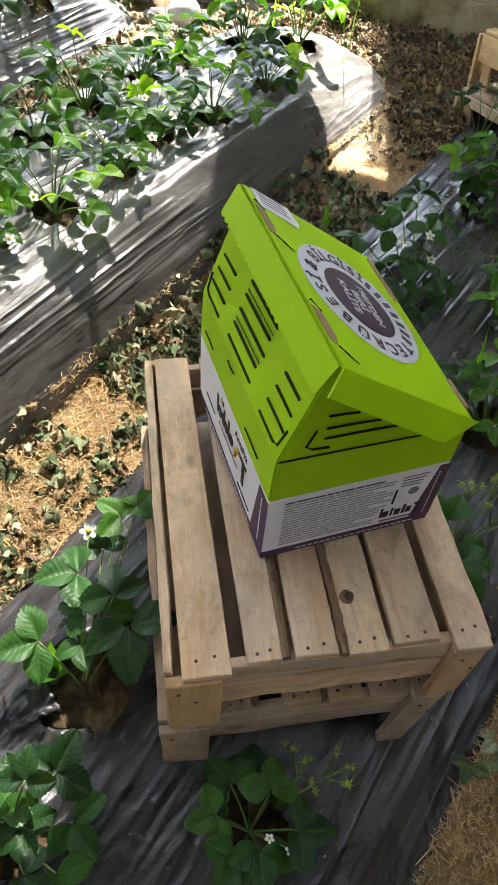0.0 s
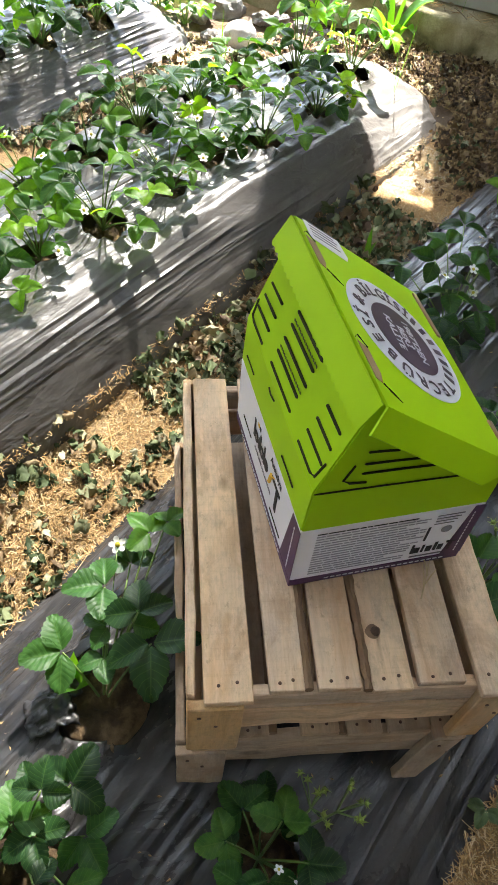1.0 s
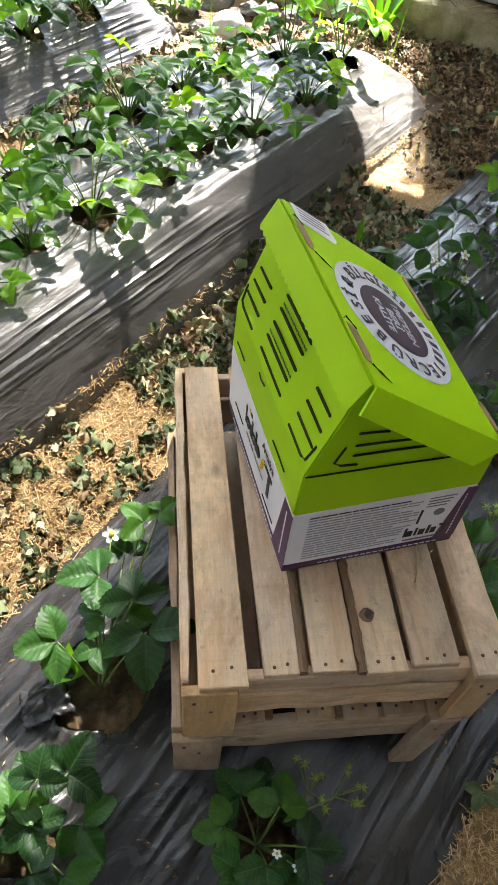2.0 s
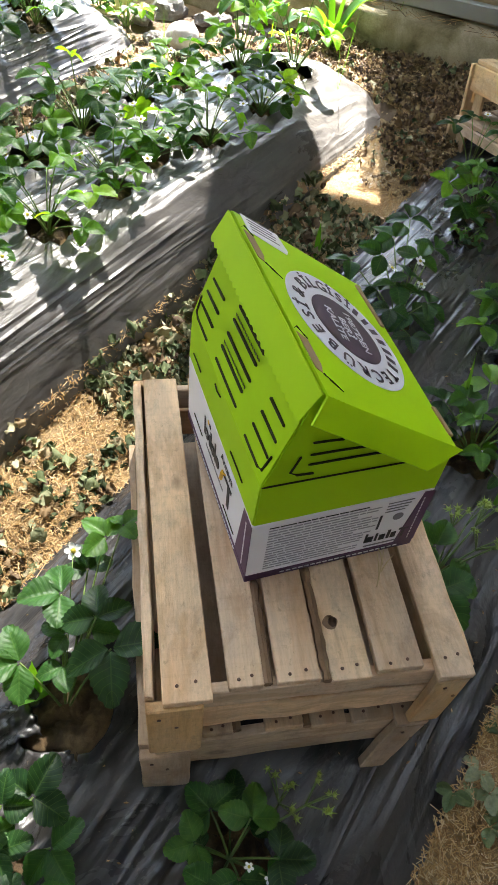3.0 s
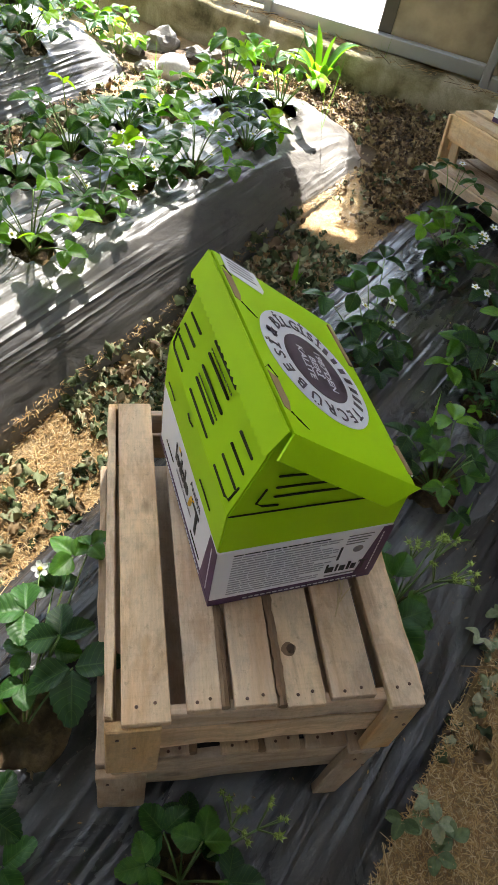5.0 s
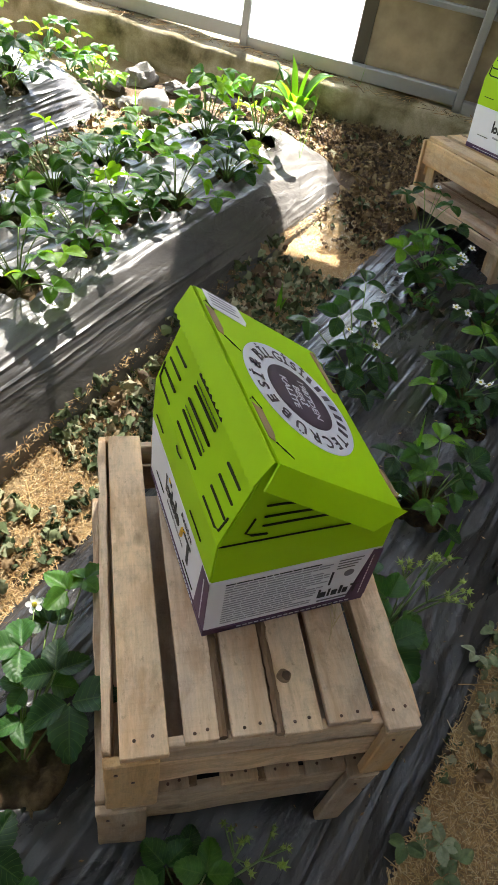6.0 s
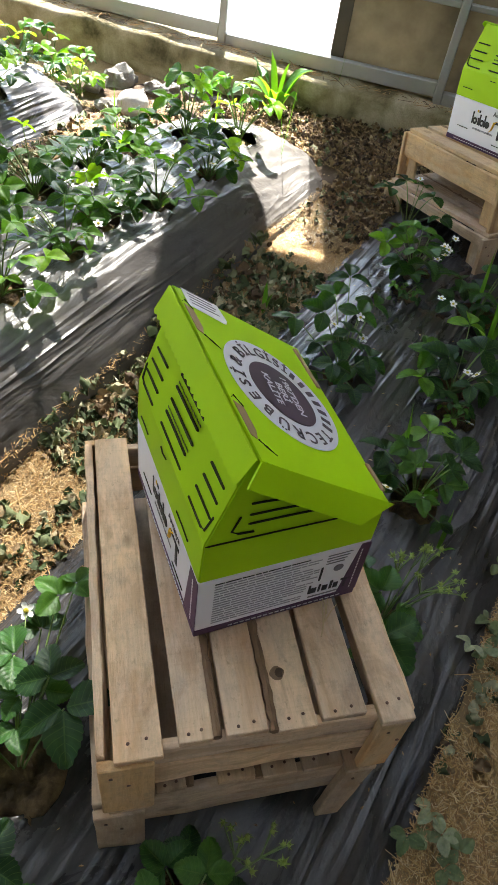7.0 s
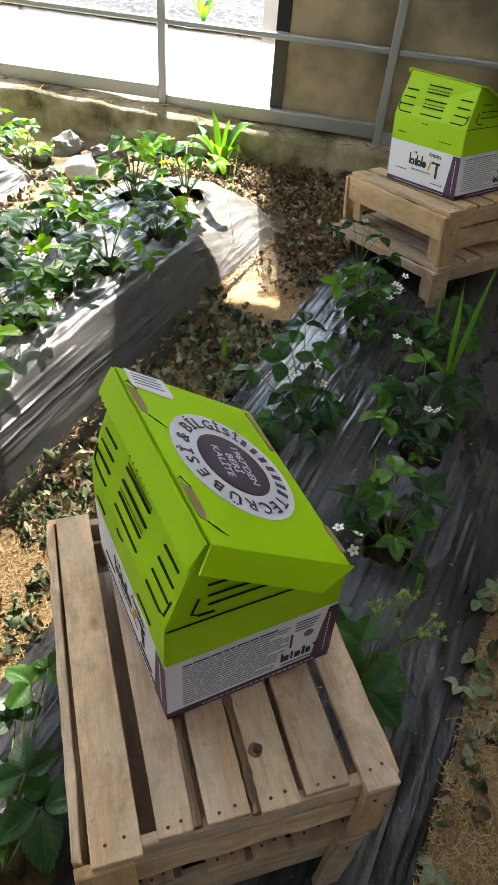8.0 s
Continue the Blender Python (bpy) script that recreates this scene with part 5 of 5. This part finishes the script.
weed(-0.185, 0.115, [(-0.025, 0.015, 0.05, 0.02), (0.02, 0.02, 0.06, 0.02), (0.03, -0.01, 0.045, 0.02), (-0.015, -0.025, 0.05, 0.02), (0.005, 0.03, 0.075, 0.01)], "small bright green seedling in the torn planting hole", 0.009, "seedling")
weed(0.48, 1.25, [(0.0, 0.01, 0.12, 0.01), (0.02, 0.0, 0.08, 0.02)], "short upright grass shoot on the path", 0.006, "grass")
weed(1.03, 2.53, [(0.02, 0, 0.28, 0), (-0.02, 0.01, 0.22, 0.02)], "thin grass shoot on the kerb", 0.002, "grass")
weed(0.45, 2.05, [(0.0, -0.02, 0.2, 0.0), (0.02, 0.01, 0.16, 0.0)], "upright grass stalk among strawberry plants", 0.0014, "grass")
weed(0.68, 1.98, [(0.02, -0.02, 0.3, 0.0), (-0.03, 0.02, 0.24, 0.0)], "upright grass stalk at the end of the bed", 0.0018, "grass")
weed(0.12, 2.2, [(0.0, -0.02, 0.26, 0.0), (0.03, 0.01, 0.2, 0.02)], "upright grass stalk beside the far bed", 0.0025, "grass")


# ---- rubble by the kerb ----
for i, (x, y, r, sq) in enumerate([(0.17, 2.74, 0.065, 0.9), (0.30, 2.68, 0.035, 0.8), (0.37, 2.64, 0.045, 0.8), (0.46, 2.62, 0.04, 0.7), (0.06, 2.66, 0.04, 0.7), (0.24, 2.6, 0.03, 0.7), (0.11, 2.5, 0.045, 0.7), (0.55, 2.58, 0.03, 0.7)]):
    tagged(part("rock", rock_bm(r, sq, i + 30, 3, 0.6), STONE, m=pose(x, y, ground_z(x, y) + r * 0.35, 0, 0, i * 50)), "grey lump of rubble on the soil beside the kerb", "rock", "rubble")
tagged(part("white_stone", rock_bm(0.06, 0.85, 4, 4, 0.06), STONE_PALE, m=pose(0.2, 2.45, ground_z(0.2, 2.45) + 0.05), smooth=True), "smooth white rounded stone at the end of the bed", "stone")


# ---- straw, sawdust and dry leaves on the paths ----
def path_spot(r):
    while True:
        x, y = r.uniform(-0.75, 1.75), r.uniform(-0.45, 2.55)
        u, n = un(x, y)
        ok = all(not (b[0] < u < b[1] - 0.06 and b[2] + 0.025 < n < b[3] - 0.025) for b in BEDS.values())
        if ok and (x * 0.437 + y * 0.9) < 2.67 and u < 2.9:
            return x, y, u, n


def strew_straw(count, seed, spot=None, material=STRAW, coarse=1.0):
    r = random.Random(seed)
    verts, faces = [], []
    for _ in range(count):
        x, y, u, n = path_spot(r)
        if spot and math.hypot(x - spot[0], y - spot[1]) > spot[2]:
            continue
        if noise.noise(Vector((x * 5, y * 5, 7))) < -0.25 and r.random() < 0.8:
            continue
        long = r.random() < 0.035
        a, l, w = r.uniform(0, 6.28), (r.uniform(0.03, 0.08) if long and not spot else r.uniform(0.002, 0.009 if spot else 0.015) * coarse), r.uniform(0.0003, 0.0011) / coarse ** 0.3
        z = bed_top(x, y) + r.uniform(0.001, 0.012) * coarse
        dx, dy, dz = math.cos(a) * l / 2, math.sin(a) * l / 2, r.uniform(-0.3, 0.3) * min(l, 0.02)
        sx, sy = -math.sin(a) * w, math.cos(a) * w
        i = len(verts)
        for k in (-1, 1):
            verts += [(x + k * dx + sx, y + k * dy + sy, z + k * dz), (x + k * dx - sx, y + k * dy - sy, z + k * dz), (x + k * dx, y + k * dy, z + k * dz + w * 0.35)]
        faces += [(i, i + 1, i + 4, i + 3), (i + 1, i + 2, i + 5, i + 4), (i + 2, i, i + 3, i + 5), (i, i + 2, i + 1), (i + 3, i + 4, i + 5)]
    tagged(new("straw", from_arrays("straw", verts, faces, material, False)), "golden straw and wood shavings strewn on the paths" if material == STRAW else "brown stalks strewn on the soil by the kerb" if material == LITTER_BROWN else "sawdust paled as the sun patch on the path between the beds", "straw", kind="stuff")


def strew_leaves(count, seed, material=LITTER, by_wall=False, small=1.0):
    r = random.Random(seed)
    verts, faces = [], []
    for _ in range(count):
        x, y, u, n = path_spot(r)
        left_path = 0.4 < n < 0.68 and u < 1.55
        green_heap = 1.1 < u < 1.5 and 0.4 < n < 0.68
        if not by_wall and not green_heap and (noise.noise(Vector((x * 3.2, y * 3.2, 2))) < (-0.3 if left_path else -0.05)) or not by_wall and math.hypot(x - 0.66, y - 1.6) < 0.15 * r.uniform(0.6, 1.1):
            continue
        if not by_wall and (0.4 < n < 0.68 and u < 0.42 and r.random() < 0.5 or n < -0.36 and r.random() < (0.55 if n > -0.47 else 0.88) or u > 1.6 and r.random() < 0.75):
            continue
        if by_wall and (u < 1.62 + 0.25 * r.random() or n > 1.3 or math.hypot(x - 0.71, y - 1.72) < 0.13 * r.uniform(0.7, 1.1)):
            continue
        s, tilt = r.choice((r.uniform(0.013, 0.04), r.uniform(0.012, 0.03), r.uniform(0.012, 0.03), r.uniform(0.025, 0.048))) * small * (1.1 if left_path else 1.0), 42 if by_wall else 38
        m = pose(x, y, bed_top(x, y) + r.uniform(0.002, 0.03 if by_wall else 0.024), r.uniform(-tilt, tilt), r.uniform(-tilt, tilt), r.uniform(0, 360)) @ Matrix.Diagonal((s, s, s, 1))
        base, curl, ph, wide, bow = len(verts), r.uniform(-1.2, 1.2), r.uniform(0, 6), r.uniform(0.2, 0.46), r.uniform(-0.5, 0.5)
        for i in range(7):
            t = i / 6
            w = wide * math.sin(math.pi * (t * 0.9 + 0.07)) ** 0.8
            for sgn in (-1, -0.5, 0, 0.5, 1):
                tooth = 1 + r.uniform(-0.2, 0.16) * (abs(sgn) == 1)
                verts.append(tuple(m @ Vector((sgn * w * tooth + bow * (t - 0.5) ** 2, t - 0.5, curl * (sgn * w) ** 2 * 2 + 0.2 * math.sin(ph + t * 7 + sgn * 2.5) + 0.12 * math.sin(ph * 2 + t * 13 - sgn * 5) + 0.3 * curl * (t - 0.5) ** 2))))
        for i in range(6):
            for j in range(4):
                a = base + i * 5 + j
                faces.append((a, a + 1, a + 6, a + 5))
    tagged(new("dry_leaves", from_arrays("dry_leaves", verts, faces, material)), "brown dry leaves and crumbs by the kerb" if by_wall else "withered green and brown leaves strewn on the paths", "leaf litter", kind="stuff")


strew_straw(110000, 5)
strew_straw(110000, 15, (0.63, 1.55, 0.17))
# pale bits painted in as the pool of sun beside the bed's end
strew_straw(160000, 16, (0.71, 1.70, 0.13), SUNLIT_SAWDUST)
strew_straw(150000, 25, (0.62, 0.0, 0.33), coarse=1.9)
strew_straw(90000, 26, (0.82, 0.32, 0.28), coarse=1.9)
strew_straw(90000, 27, (-0.12, 0.66, 0.42), coarse=1.5)
strew_straw(40000, 29, (0.80, 1.92, 0.12), coarse=1.5)
strew_straw(50000, 28, (0.95, 2.0, 0.5), LITTER_BROWN, 2.6)
strew_straw(26000, 30, (0.98, 2.0, 0.45), coarse=2.0)
strew_leaves(10500, 6)
strew_leaves(26000, 8, LITTER_BROWN, True, 0.6)

for i, (x, y) in enumerate([(0.47, -0.085), (0.52, -0.062), (0.515, -0.11), (0.70, 0.20), (0.762, 0.25), (0.835, 0.385)]):
    w = thing("wilted_leaf", "pale wilted strawberry leaf lying on the straw", "leaf", pose(x, y, bed_top(x, y) + 0.012), "wilted leaves on the straw")
    r = random.Random(60 + i)
    for k in range(2):
        a = i * 2 + k * 2.4
        link("leaf", LEAVES_WILTED[(i + k) % 3], None, w, "", pose(0.02 * math.cos(a), 0.02 * math.sin(a), 0.006 + 0.007 * k, r.uniform(-25, 25), r.uniform(-25, 25), math.degrees(a)) @ Matrix.Diagonal((0.031, 0.031, 0.031, 1)))


def film_crumbs(count, seed):
    r = random.Random(seed)
    verts, faces = [], []
    for _ in range(count):
        x, y = r.uniform(-0.3, 1.0), r.uniform(-0.3, 1.3)
        u, n = un(x, y)
        if not -0.33 < n < 0.4:
            continue
        s, z, a = r.uniform(0.0012, 0.0035), bed_top(x, y) + 0.006, r.uniform(0, 6.28)
        dx, dy = math.cos(a) * s * r.uniform(1, 2.2), math.sin(a) * s * 1.5
        i = len(verts)
        verts += [(x + dx, y + dy, z), (x - dy * 0.4, y + dx * 0.4, z), (x - dx, y - dy, z), (x + dy * 0.4, y - dx * 0.4, z), (x, y, z + s * 0.6)]
        faces += [(i, i + 1, i + 4), (i + 1, i + 2, i + 4), (i + 2, i + 3, i + 4), (i + 3, i, i + 4), (i, i + 3, i + 2, i + 1)]
    tagged(new("film_crumbs", from_arrays("film_crumbs", verts, faces, STRAW, False)), "pale petals and crumbs strewn on the mulch film", "crumbs", kind="stuff")


film_crumbs(520, 9)


def kerb_litter(count, seed, material=LITTER_BROWN):
    r = random.Random(seed)
    verts, faces = [], []
    for _ in range(count):
        x, y = r.uniform(-2.2, 1.4), r.uniform(0.015, 0.088)
        z = 0.148 - 0.036 * x + 0.012
        a, l, w = r.gauss(0, 0.7), r.choice((0.006, 0.01, 0.015, 0.03, 0.06)) * r.uniform(0.6, 1.3), r.uniform(0.0006, 0.0016)
        dx, dy, sx, sy = math.cos(a) * l / 2, math.sin(a) * l / 2, -math.sin(a) * w, math.cos(a) * w
        dy = max(-y * 0.9, min(0.095 - y, dy))
        i = len(verts)
        for k in (-1, 1):
            zz = z + r.uniform(-0.003, 0.01)
            verts += [(x + k * dx + sx, y + k * dy + sy, zz), (x + k * dx - sx, y + k * dy - sy, zz), (x + k * dx, y + k * dy, zz + w * 1.3)]
        faces += [(i, i + 1, i + 4, i + 3), (i + 1, i + 2, i + 5, i + 4), (i + 2, i, i + 3, i + 5), (i, i + 2, i + 1), (i + 3, i + 4, i + 5)]
    ob = tagged(new("kerb_litter", from_arrays("kerb_litter", verts, faces, material, False)), "dry stalks and crumbs lying on the kerb", "litter", kind="stuff")
    ob.matrix_basis = WALL


kerb_litter(330, 12)
kerb_litter(420, 13, STRAW)
for x, y, k in ((1.15, 4.45, 0.16),):
    w = thing("outdoor_weed", "bright green weed in the gravel outside", "weed", pose(x, y, 0.08))
    for j in range(9):
        a = j * 2.4
        blade(w, (0, 0, 0), (0.1 * math.cos(a), 0.1 * math.sin(a), k * (0.6 + 0.05 * j)), 0.012, 0.04)


# ---- a dry sprig on the front crate ----
sprig = thing("straw_sprig", "thin dry straw sprig lying across the crate slats", "straw", STACK @ pose(0.283, 0.112, 0.0014, 0, 0, 62))
for k, (bend, long) in enumerate(((0.004, 0.062), (0.012, 0.038), (-0.010, 0.03), (0.018, 0.026))):
    part("stem", tube_bm([(0.012 * k, 0, 0.0006), (0.012 * k + long * 0.5, bend * 0.4, 0.0022 + 0.001 * k), (0.012 * k + long, bend, 0.0014 + 0.002 * k)], [0.0009, 0.0009, 0.0005], 5), DRY_STEM, sprig)
